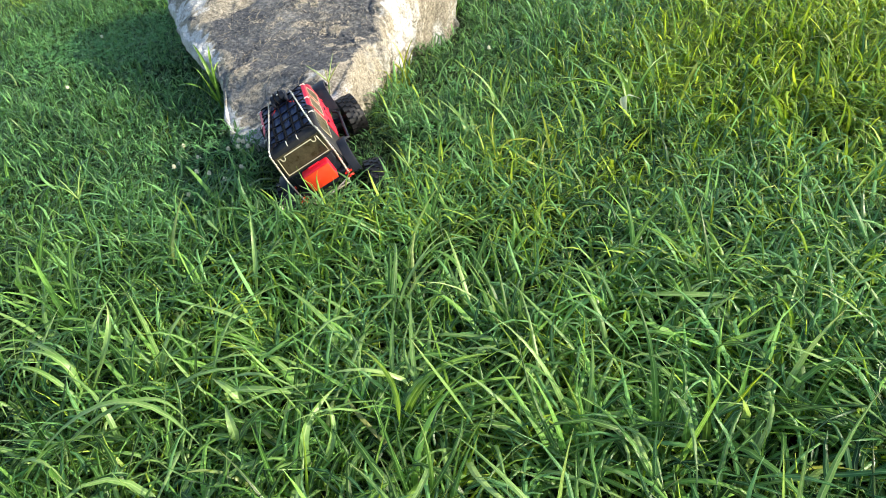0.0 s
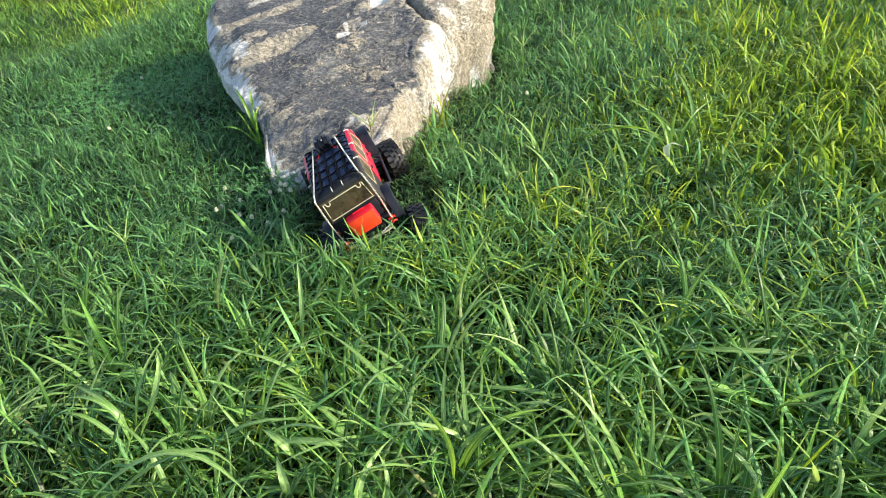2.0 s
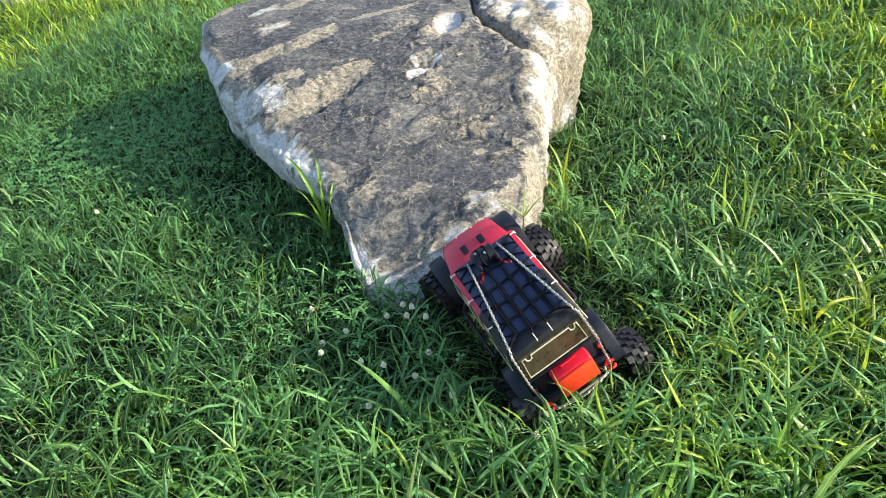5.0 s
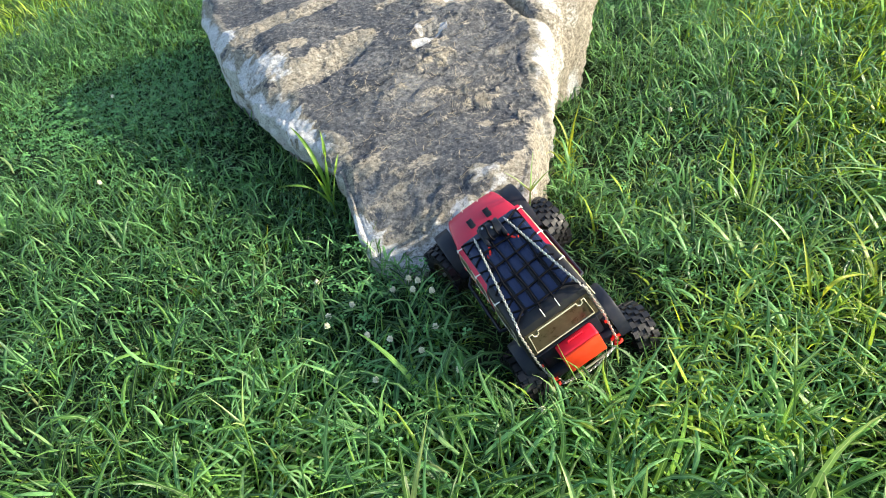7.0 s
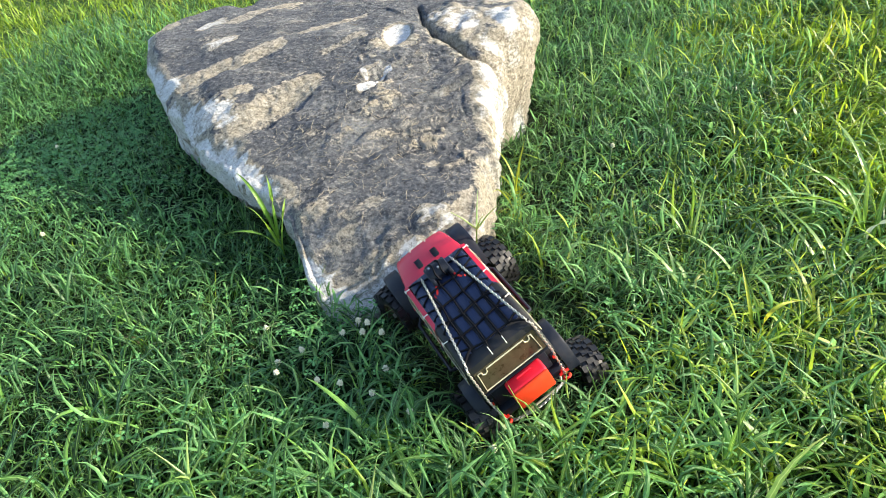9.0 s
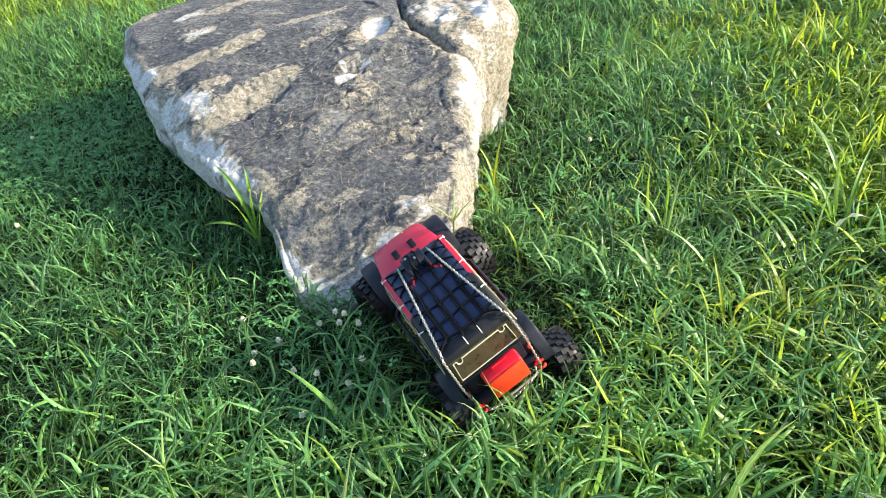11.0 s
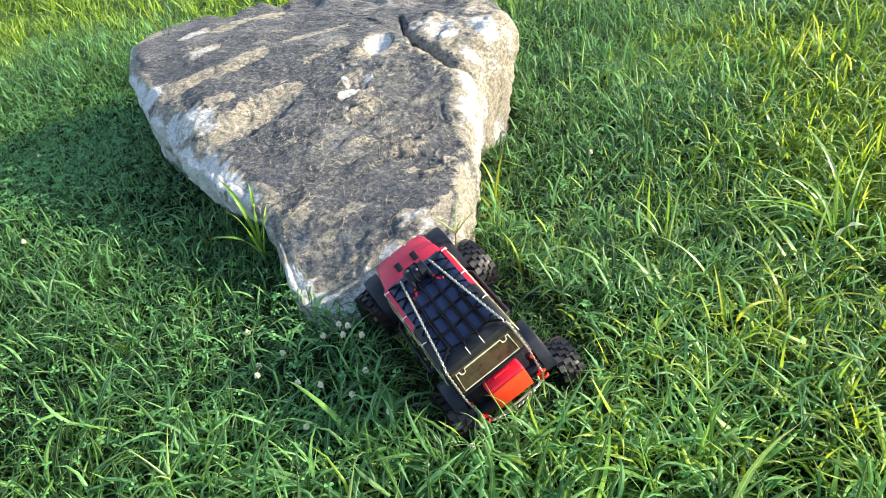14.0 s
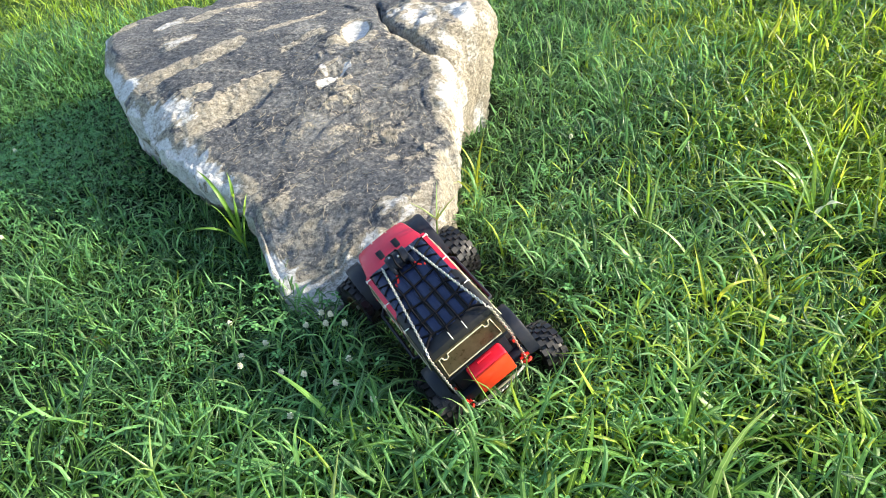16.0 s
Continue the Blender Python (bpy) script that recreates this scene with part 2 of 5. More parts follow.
    h.operation = "MULTIPLY_ADD"
    l.new(crumb.outputs["Distance"], h.inputs[0])
    h.inputs[1].default_value = -0.5
    l.new(grit.outputs["Fac"], h.inputs[2])
    h2 = n.new("ShaderNodeMath")
    h2.operation = "MULTIPLY_ADD"
    l.new(fine.outputs["Fac"], h2.inputs[0])
    h2.inputs[1].default_value = 0.25
    l.new(h.outputs[0], h2.inputs[2])
    h3 = n.new("ShaderNodeMath")
    h3.operation = "MULTIPLY_ADD"
    l.new(crust.outputs["Fac"], h3.inputs[0])
    h3.inputs[1].default_value = 0.5
    l.new(h2.outputs[0], h3.inputs[2])
    bump(n, l, b, h3.outputs[0], 1.0, 0.010)
    return m


M["rock"] = rock_mat("lichen_and_shade_limestone")
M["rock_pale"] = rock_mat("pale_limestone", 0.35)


def paint(name, colour, rough, metal=0.0, dust=0.25, dust_colour=(0.30, 0.25, 0.18), scale=60, coat=0.0):
    m, n, l, b = mat(name, rough, metal)
    v = object_vec(n)
    a, f = tex(n, l, "ShaderNodeTexNoise", scale, v, 6, 0.7), tex(n, l, "ShaderNodeTexNoise", scale * 9, v, 3)
    d = ramp(n, l, a.outputs["Fac"], [(0.45, (0, 0, 0)), (0.75, (dust, dust, dust))])
    p = ramp(n, l, f.outputs["Fac"], [(0.66, (0, 0, 0)), (0.72, (dust * 2,) * 3)])
    c = mix(n, l, d.outputs[0], colour, dust_colour)
    c = mix(n, l, p.outputs[0], c, dust_colour)
    l.new(c, b.inputs["Base Color"])
    r = ramp(n, l, a.outputs["Fac"], [(0.35, (rough,) * 3), (0.75, (min(1, rough + 0.3),) * 3)])
    l.new(r.outputs[0], b.inputs["Roughness"])
    b.inputs["Coat Weight"].default_value = coat
    bump(n, l, b, f.outputs["Fac"], 0.08, 0.0006)
    return m


# blue of the sky's reflection is put into red, black and roof colours
M["red"] = paint("red_paint", (0.50, 0.011, 0.040), 0.36, dust=0.06, coat=0.25)
# one red can: orange holds the sun on its face, crimson the shade
M["can"] = paint("sunlit_can_red", (0.80, 0.050, 0.012), 0.42, dust=0.06)
M["can_top"] = paint("shaded_can_red", (0.72, 0.010, 0.030), 0.42, dust=0.04)
M["red_plastic"] = paint("red_plastic", (0.80, 0.03, 0.018), 0.38, dust=0.1)
M["black"] = paint("black_plastic", (0.008, 0.011, 0.020), 0.38, dust=0.04)
M["roof"] = paint("satin_black_roof", (0.010, 0.019, 0.056), 0.34, dust=0.03)
M["glass"] = paint("dusty_dark_window", (0.045, 0.038, 0.022), 0.22, dust=0.16, dust_colour=(0.36, 0.31, 0.2), scale=40)
M["hardtop"] = paint("dusty_black_hardtop", (0.012, 0.013, 0.016), 0.42, dust=0.10, dust_colour=(0.16, 0.13, 0.08), scale=30)
M["trim"] = paint("pale_trim", (0.62, 0.57, 0.42), 0.5, dust=0.2)
M["steel"] = paint("bright_steel", (0.62, 0.60, 0.56), 0.3, 0.9, 0.2)
M["rubber"] = paint("muddy_rubber", (0.005, 0.005, 0.006), 0.36, dust=0.03, dust_colour=(0.04, 0.04, 0.038), scale=45)
M["rim"] = paint("muddy_bronze_rim", (0.07, 0.05, 0.022), 0.5, 0.4, 0.12)
M["rope"] = paint("black_cord", (0.006, 0.006, 0.008), 0.6, dust=0.0)
for key, level in (("rope", 0.06), ("rubber", 0.5), ("roof", 0.35), ("black", 0.3)):
    M[key].node_tree.nodes["Principled BSDF"].inputs["Specular IOR Level"].default_value = level
M["white"] = paint("off_white_plastic", (0.72, 0.70, 0.64), 0.5, dust=0.1)
M["petal"] = paint("white_clover_petal", (0.78, 0.75, 0.56), 0.7, dust=0.3, dust_colour=(0.45, 0.38, 0.18))
M["straw"] = paint("dry_straw", (0.34, 0.30, 0.22), 0.6, dust=0.2)
M["stem"] = paint("green_stem", (0.09, 0.19, 0.03), 0.5, dust=0.2, dust_colour=(0.2, 0.2, 0.06))


# ---- mesh tools ----
def mesh_object(name, bm, material, smooth=True):
    me = bpy.data.meshes.new(name)
    bm.normal_update()
    bm.to_mesh(me)
    bm.free()
    me.materials.append(material)
    if smooth:
        me.shade_smooth()
        me.set_sharp_from_angle(angle=radians(35))
    return new(name, me)


def part(name, bm, material, parent, label="", smooth=True):
    ob = mesh_object(name, bm, material, smooth)
    ob.parent = parent
    return tagged(ob, label)


def box(bm, centre, size, bevel=0.0, m=None, segs=2):
    r = bmesh.ops.create_cube(bm, size=1.0)
    vs = r["verts"]
    for v in vs:
        v.co = Vector((v.co.x * size[0], v.co.y * size[1], v.co.z * size[2]))
    if bevel:
        es = list({e for v in vs for e in v.link_edges})
        out = bmesh.ops.bevel(bm, geom=es, offset=bevel, segments=segs, affect="EDGES", profile=0.5)
        vs = list({v for f in out["faces"] for v in f.verts} | {v for v in vs if v.is_valid})
        vs = list({w for v in vs for f in v.link_faces for w in f.verts})
    for v in vs:
        p = v.co if m is None else m @ v.co
        v.co = p + Vector(centre)
    return vs


def tube(bm, pts, radius, sides=6, closed=False):
    pts = [Vector(p) for p in pts]
    rings = []
    for i, p in enumerate(pts):
        a = pts[i - 1] if (i or closed) else p
        b = pts[(i + 1) % len(pts)] if (i < len(pts) - 1 or closed) else p
        d = (b - a).normalized()
        u = d.orthogonal().normalized() if not rings else (last - d * last.dot(d)).normalized()
        last = u
        w = d.cross(u)
        r = radius(i / max(1, len(pts) - 1)) if callable(radius) else radius
        rings.append([bm.verts.new(p + (u * math.cos(k * math.tau / sides) + w * math.sin(k * math.tau / sides)) * r) for k in range(sides)])
    n = len(rings)
    for i in range(n if closed else n - 1):
        a, b = rings[i], rings[(i + 1) % n]
        for k in range(sides):
            bm.faces.new((a[k], a[(k + 1) % sides], b[(k + 1) % sides], b[k]))
    if not closed:
        bm.faces.new(rings[0][::-1])
        bm.faces.new(rings[-1])


def loft(bm, sections, caps=True):
    rows = [[bm.verts.new(p) for p in s] for s in sections]
    n = len(rows[0])
    for a, b in zip(rows, rows[1:]):
        for k in range(n):
            bm.faces.new((a[k], a[(k + 1) % n], b[(k + 1) % n], b[k]))
    if caps:
        bm.faces.new(rows[0][::-1])
        bm.faces.new(rows[-1])
    bmesh.ops.recalc_face_normals(bm, faces=bm.faces)


def raw_mesh(name, verts, quads, tris, material, smooth=True):
    """A mesh from arrays: verts (n,3), quads (m,4), tris (k,3)."""
    me = bpy.data.meshes.new(name)
    loops = np.concatenate([quads.ravel(), tris.ravel()]).astype(np.int32)
    nq, nt = len(quads), len(tris)
    me.vertices.add(len(verts))
    me.vertices.foreach_set("co", verts.astype(np.float32).ravel())
    me.loops.add(len(loops))
    me.loops.foreach_set("vertex_index", loops)
    me.polygons.add(nq + nt)
    me.polygons.foreach_set("loop_start", np.concatenate([np.arange(nq) * 4, nq * 4 + np.arange(nt) * 3]).astype(np.int32))
    me.update(calc_edges=True)
    me.validate()
    me.materials.append(material)
    if smooth:
        me.shade_smooth()
    return new(name, me)


# ---- ground ----
def hump(x, y):
    """Height of the soil, in metres: flat lawn with slow swells, a little higher on the sunny side."""
    r = np.hypot(x, y)
    z = 0.012 * np.sin(1.9 * x + 0.7) * np.cos(1.6 * y - 0.4) + 0.010 * np.sin(3.7 * x - 2.2 * y) + 0.008 * np.sin(5.3 * y + 1.3 * x)
    z = z + 0.03 / (1 + np.exp(-(x - 0.55) * 7)) * np.exp(-((y - 0.0) / 0.9) ** 2)
    return z * np.exp(-(r / 9) ** 2)


def build_ground():
    ax = np.concatenate([-np.geomspace(400, 6.2, 24), np.linspace(-6, 6, 121), np.geomspace(6.2, 400, 24)])
    gx, gy = np.meshgrid(ax, ax)
    v = np.stack([gx.ravel(), gy.ravel(), hump(gx, gy).ravel()], 1)
    n = len(ax)
    i = (np.arange(n - 1)[:, None] * n + np.arange(n - 1)[None, :]).ravel()
    q = np.stack([i, i + 1, i + n + 1, i + n], 1)
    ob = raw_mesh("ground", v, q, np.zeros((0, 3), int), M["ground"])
    tagged(ob, "uneven lawn soil with moss and dead thatch under grass", "ground", kind="structure")


build_ground()

# ---- the large rock ----
CENTRE = Vector((-0.12, 0.85))
PLAN = [(0.19, 0.12), (0.07, 0.14), (-0.01, 0.23), (-0.08, 0.34), (-0.21, 0.45), (-0.37, 0.535), (-0.585, 0.715), (-0.755, 0.85), (-0.895, 1.03), (-1.01, 1.22),
        (-0.98, 1.36), (-0.89, 1.53), (-0.70, 1.68), (-0.47, 1.74), (-0.14, 1.60), (0.18, 1.55), (0.35, 1.42), (0.435, 1.26), (0.37, 1.10),
        (0.335, 0.98), (0.36, 0.8), (0.395, 0.6), (0.415, 0.50), (0.428, 0.40), (0.425, 0.30), (0.385, 0.25), (0.31, 0.25), (0.27, 0.235), (0.235, 0.17)]


def outline():
    """Angle and radius of the rock's plan, at 720 steps."""
    p = np.array(PLAN) - np.array(CENTRE)
    a, r = np.arctan2(p[:, 1], p[:, 0]), np.hypot(p[:, 0], p[:, 1])
    o = np.argsort(a)
    a, r = a[o], r[o]
    t = np.linspace(-np.pi, np.pi, 720, endpoint=False)
    rr = np.interp(t, np.concatenate([a - math.tau, a, a + math.tau]), np.tile(r, 3))
    k = np.hanning(11)
    k /= k.sum()
    return np.convolve(np.concatenate([rr[-16:], rr, rr[:16]]), k, "same")[16:-16]


RADII = outline()


def rock_radius(a):
    return np.interp(np.mod(a + np.pi, math.tau), np.arange(721) * math.tau / 720, np.append(RADII, RADII[0]))


def in_rock(x, y, grow=0.0):
    dx, dy = x - CENTRE.x, y - CENTRE.y
    return np.hypot(dx, dy) < rock_radius(np.arctan2(dy, dx)) + grow


def in_foot(x, y, grow=0.0):
    """Like in_rock, but for its foot, which falls back under the shaded side."""
    a = np.arctan2(y - CENTRE.y, x - CENTRE.x)
    return np.hypot(x - CENTRE.x, y - CENTRE.y) < rock_radius(a) + grow - 0.12 * np.maximum(0, np.cos(a - radians(222)))


def dist_line(x, y, pts):
    best = 9.0
    for (ax, ay), (bx, by) in zip(pts, pts[1:]):
        ux, uy = bx - ax, by - ay
        s = min(1, max(0, ((x - ax) * ux + (y - ay) * uy) / (ux * ux + uy * uy)))
        best = min(best, math.hypot(x - ax - s * ux, y - ay - s * uy))
    return best


CRACK = [(0.02, 1.29), (0.07, 1.17), (0.13, 1.095), (0.21, 1.025), (0.30, 0.965), (0.36, 0.90)]


# ledges broken out of the top: middle, half length, half width, direction, depth
LEDGES = [(-0.51, 0.915, 0.18, 0.036, 35, 0.021), (-0.29, 0.735, 0.14, 0.048, 50, 0.026), (-0.66, 1.10, 0.16, 0.03, 38, 0.007),
          (-0.40, 1.18, 0.22, 0.03, 36, 0.006), (0.0, 0.76, 0.18, 0.03, 38, 0.008), (0.08, 0.60, 0.16, 0.03, 40, 0.008), (-0.60, 0.72, 0.10, 0.05, 40, 0.012),
          (0.16, 0.80, 0.13, 0.016, 40, 0.020), (0.21, 0.70, 0.11, 0.015, 42, 0.019), (0.05, 0.91, 0.12, 0.014, 36, 0.015), (-0.08, 0.67, 0.13, 0.015, 42, 0.015),
          (0.14, 0.56, 0.10, 0.013, 44, 0.015), (-0.19, 0.87, 0.10, 0.015, 40, 0.013), (0.24, 0.86, 0.08, 0.013, 38, 0.015), (0.02, 0.50, 0.09, 0.012, 42, 0.011),
          (0.07, 0.75, 0.12, 0.014, 41, 0.018), (0.11, 0.67, 0.11, 0.013, 40, 0.017), (0.02, 0.83, 0.10, 0.012, 38, 0.014), (0.18, 0.62, 0.08, 0.012, 43, 0.014)]


def ledge_at(x, y):
    """Depth of the broken ledges and how bare they are."""
    z = bare = 0.0
    for cx, cy, hl, hw, ang, dep in LEDGES:
        a = radians(ang)
        u = ((x - cx) * math.cos(a) + (y - cy) * math.sin(a)) / hl
        w = ((x - cx) * math.sin(a) - (y - cy) * math.cos(a)) / hw + 0.6 * noise.fractal(Vector((x * 14, y * 14, 4.0)), 0.7, 2.1, 3)
        f = math.exp(-u ** 4) * math.exp(-w ** 4 * 0.8)
        z += dep * f * (-w * 0.8 - 0.3)
        bare = max(bare, math.exp(-u ** 6) * math.exp(-w ** 8) * min(1, dep / (0.014 if hw > 0.02 else 0.027)))
    return z, bare


# places worn to tan or white stone, ledges and tip brightened for the sun too, as strokes: from, to, reach, how bare
# (about 0.7 is tan, past 1.2 chalky white)
STROKES = [((-0.65, 0.825), (-0.37, 1.02), 0.036, 0.78), ((-0.37, 0.64), (-0.21, 0.83), 0.050, 0.78), ((-0.43, 0.755), (-0.39, 0.785), 0.025, 0.65), ((-0.97, 1.22), (-0.93, 1.27), 0.035, 0.7),
           ((-0.63, 1.25), (-0.50, 1.40), 0.05, 0.7), ((-0.72, 0.80), (-0.69, 0.84), 0.042, 1.5), ((-0.76, 1.22), (-0.72, 1.25), 0.035, 1.15), ((-0.64, 1.05), (-0.59, 1.09), 0.030, 1.12),
           ((-0.56, 0.70), (-0.43, 0.685), 0.055, 1.3), ((-0.34, 0.54), (-0.21, 0.44), 0.040, 1.45), ((-0.014, 0.814), (0.004, 0.838), 0.021, 1.6), ((0.016, 0.862), (0.034, 0.90), 0.013, 1.5), ((-0.042, 0.884), (-0.024, 0.862), 0.010, 1.3), ((-0.015, 0.23), (0.13, 0.140), 0.042, 1.6), ((0.14, 0.150), (0.22, 0.23), 0.036, 1.3),
           ((0.28, 0.255), (0.42, 0.285), 0.055, 1.7), ((0.29, 0.37), (0.33, 0.385), 0.028, 1.3), ((0.37, 0.41), (0.44, 0.34), 0.055, 1.0), ((0.08, 0.37), (0.13, 0.40), 0.035, 0.55),
           ((0.03, 0.27), (0.09, 0.31), 0.04, 0.6), ((-0.05, 0.33), (0.0, 0.37), 0.03, 0.55), ((0.20, 0.25), (0.10, 0.21), 0.04, 0.65),
           ((0.12, 1.20), (0.20, 1.17), 0.05, 1.2), ((-0.03, 1.00), (0.06, 1.03), 0.04, 0.65), ((-0.20, 0.98), (-0.10, 1.06), 0.02, 0.6), ((-0.32, 1.10), (-0.15, 1.22), 0.022, 0.6)]


def flake_at(x, y):
    """Thin broken flakes of the crust lying along the ribs: a level for each, and how strongly they show here."""
    u, w = x * 0.74 + y * 0.67, x * 0.67 - y * 0.74
    q = Vector((u * 13, w * 30, 0.0)) + 0.55 * Vector((noise.noise((x * 30, y * 30, 1.0)), noise.noise((x * 30, y * 30, 9.0)), 0))
    far, at = noise.voronoi(q)[:2]
    level = noise.noise(at[0] * 7.31 + Vector((3.3, 1.7, 0.0))) * min(1.0, (far[1] - far[0]) / 0.32)
    here = math.exp(-((x - 0.12) / 0.30) ** 4 - ((y - 0.72) / 0.27) ** 4) + 0.55 * math.exp(-((x - 0.12) / 0.2) ** 4 - ((y - 0.34) / 0.13) ** 4)
    return level, min(1.0, 0.22 + here) * min(1, max(0.0, 0.75 + 1.5 * noise.noise((x * 5, y * 5, 8.0))))


def bare_at(x, y):
    b = ledge_at(x, y)[1] * 0.55
    level, here = flake_at(x, y)
    # raised flakes tan: bare stone plus warm sun put into the colour
    if level > 0.12:
        b = max(b, 0.62 * here)
    b = max(b, 2.2 * math.exp(-(math.hypot((x - 0.012) / 1.1, (y - 1.075) / 1.25) / 0.042) ** 6))
    u, w = x * 0.74 + y * 0.67, x * 0.67 - y * 0.74
    ragged = 0.75 * noise.fractal(Vector((u * 7, w * 34, 7.0)), 0.7, 2.1, 4) + 0.2 * noise.fractal(Vector((x * 18, y * 18, 7.0)), 0.7, 2.1, 3)
    for p, q, wr, wv in STROKES:
        d = dist_line(x, y, (p, q)) / wr + ragged
        if d < 1.6:
            b = max(b, wv * math.exp(-max(0.0, d) ** 6))
    b = max(b, 0.30 * math.exp(-((x - 0.17) / 0.2) ** 2 - ((y - 0.68) / 0.17) ** 2))             # thin crust over the ribs, tan also for the sun on them
    a = math.atan2(y - CENTRE.y, x - CENTRE.x)
    inset = float(rock_radius(a)) - math.hypot(x - CENTRE.x, y - CENTRE.y)
    ragged = noise.fractal(Vector((x * 7, y * 7, 2.0)), 0.7, 2.1, 3)
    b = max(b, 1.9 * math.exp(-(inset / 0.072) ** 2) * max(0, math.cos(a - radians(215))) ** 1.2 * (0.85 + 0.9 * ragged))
    b = max(b, 1.5 * math.exp(-(inset / 0.085) ** 4) * max(0, math.cos(a + radians(75))) ** 5 * (0.9 + 1.1 * ragged))           # pale worn tip, whitened further for the sunlight it catches
    b = max(b, 0.80 * math.exp(-(inset / 0.075) ** 4) * max(0, math.cos(a - radians(5))) * (0.9 + 1.1 * ragged))               # the sunlit rim paler too, part bare stone, part sun in the colour
    b = max(b, (0.9 + 1.6 * noise.noise((x * 13, y * 13, 3.0))) * math.exp(-(math.hypot((x - 0.27) / 0.19, (y - 1.2) / 0.2)) ** 4))
    return b


def rock_top(x, y):
    z = float(np.interp(y, [0.08, 0.14, 0.2, 0.28, 0.37, 0.55, 0.8, 1.05, 1.3, 1.7], [0.030, 0.045, 0.082, 0.138, 0.194, 0.25, 0.33, 0.395, 0.405, 0.36]))
    z -= 0.05 * max(0, -x - 0.45)
    z += 0.02 * math.exp(-((x + 0.55) / 0.2) ** 2 - ((y - 0.8) / 0.15) ** 2)
    z -= 0.15 * max(0, x - 0.04) * math.exp(-((y - 0.78) / 0.30) ** 4)              # falls towards the sunlit side
    z -= 0.5 * max(0, (x - 0.335) * 0.85 - (y - 0.40) * 0.5) * math.exp(-((y - 0.40) / 0.11) ** 4)         # a clean facet by the tip
    a = math.atan2(y - CENTRE.y, x - CENTRE.x)
    inset = float(rock_radius(a)) - math.hypot(x - CENTRE.x, y - CENTRE.y)
    if inset < 0.09:                                    # rolls over towards the shaded side
        z -= 0.042 * (1 - inset / 0.09) ** 2 * max(0, math.cos(a - radians(205)))
    u, w = x * 0.74 + y * 0.67, x * 0.67 - y * 0.74
    # fine diagonal ribs, broken along their length
    warp = 0.9 * noise.noise((w * 3.0, u * 1.4, 5.0)) + 0.35 * noise.noise((w * 9, u * 6, 2.0))
    for k, amp, o in ((10.0, 0.0055, 7.0), (27.0, 0.0035, 3.0)):
        g = max(0.0, noise.noise((w * k * 0.4, u * k * 0.25, o)) + 0.15)
        f = (w * k + warp * 1.6 + o) % 1.0
        z -= amp * g * (f if f < 0.8 else (1 - f) * 4) * (1.4 + 3.0 * math.exp(-((x - 0.1) / 0.28) ** 4 - ((y - 0.74) / 0.26) ** 4))
    p = Vector((x, y, 0.3))
    z += 0.014 * noise.fractal(p * 3.5, 0.9, 2.1, 2) + 0.0013 * noise.fractal(p * 70, 0.7, 2.1, 3) + 0.0030 * noise.fractal(p * 24, 0.8, 2.1, 2) + 0.0014 * noise.fractal(Vector((u * 7, w * 38, 3.0)), 0.7, 2.1, 3)
    z += ledge_at(x, y)[0]
    level, here = flake_at(x, y)
    z += 0.019 * level * here
    z += 0.030 * noise.fractal(p * 6, 0.8, 2.1, 3) * min(1, max(0, y - 1.25) * 4)
    d = abs(dist_line(x, y, CRACK) + 0.010 * noise.noise((x * 22, y * 22, 1.0)))
    z -= 0.048 * math.exp(-(d / (0.012 + 0.006 * noise.noise((x * 9, y * 9, 5.0)))) ** 2)
    z += 0.012 * noise.fractal(p * 11, 0.7, 2.1, 3) * math.exp(-(math.hypot(x - 0.2, y - 1.15) / 0.28) ** 4)
    if y - 1.05 > -0.75 * (x - 0.2):                 # the raised block beyond the crack
        z += (0.004 + 0.010 * noise.noise((x * 12, y * 12, 6.0))) * (1 - math.exp(-(d / 0.05) ** 2)) * (1 if x > -0.1 else math.exp(-((x + 0.1) / 0.15) ** 2))
    q = math.hypot((x - 0.012) / 1.1, (y - 1.075) / 1.25)
    z += 0.016 * math.exp(-(q / 0.075) ** 2) - 0.030 * math.exp(-(q / 0.044) ** 4) + 0.25 * (y - 1.075) * math.exp(-(q / 0.06) ** 4)      # a cup where a flake came off
    z -= 0.020 * math.exp(-((math.hypot(x - 0.008, y - 0.862)) / 0.026) ** 2)
    return z


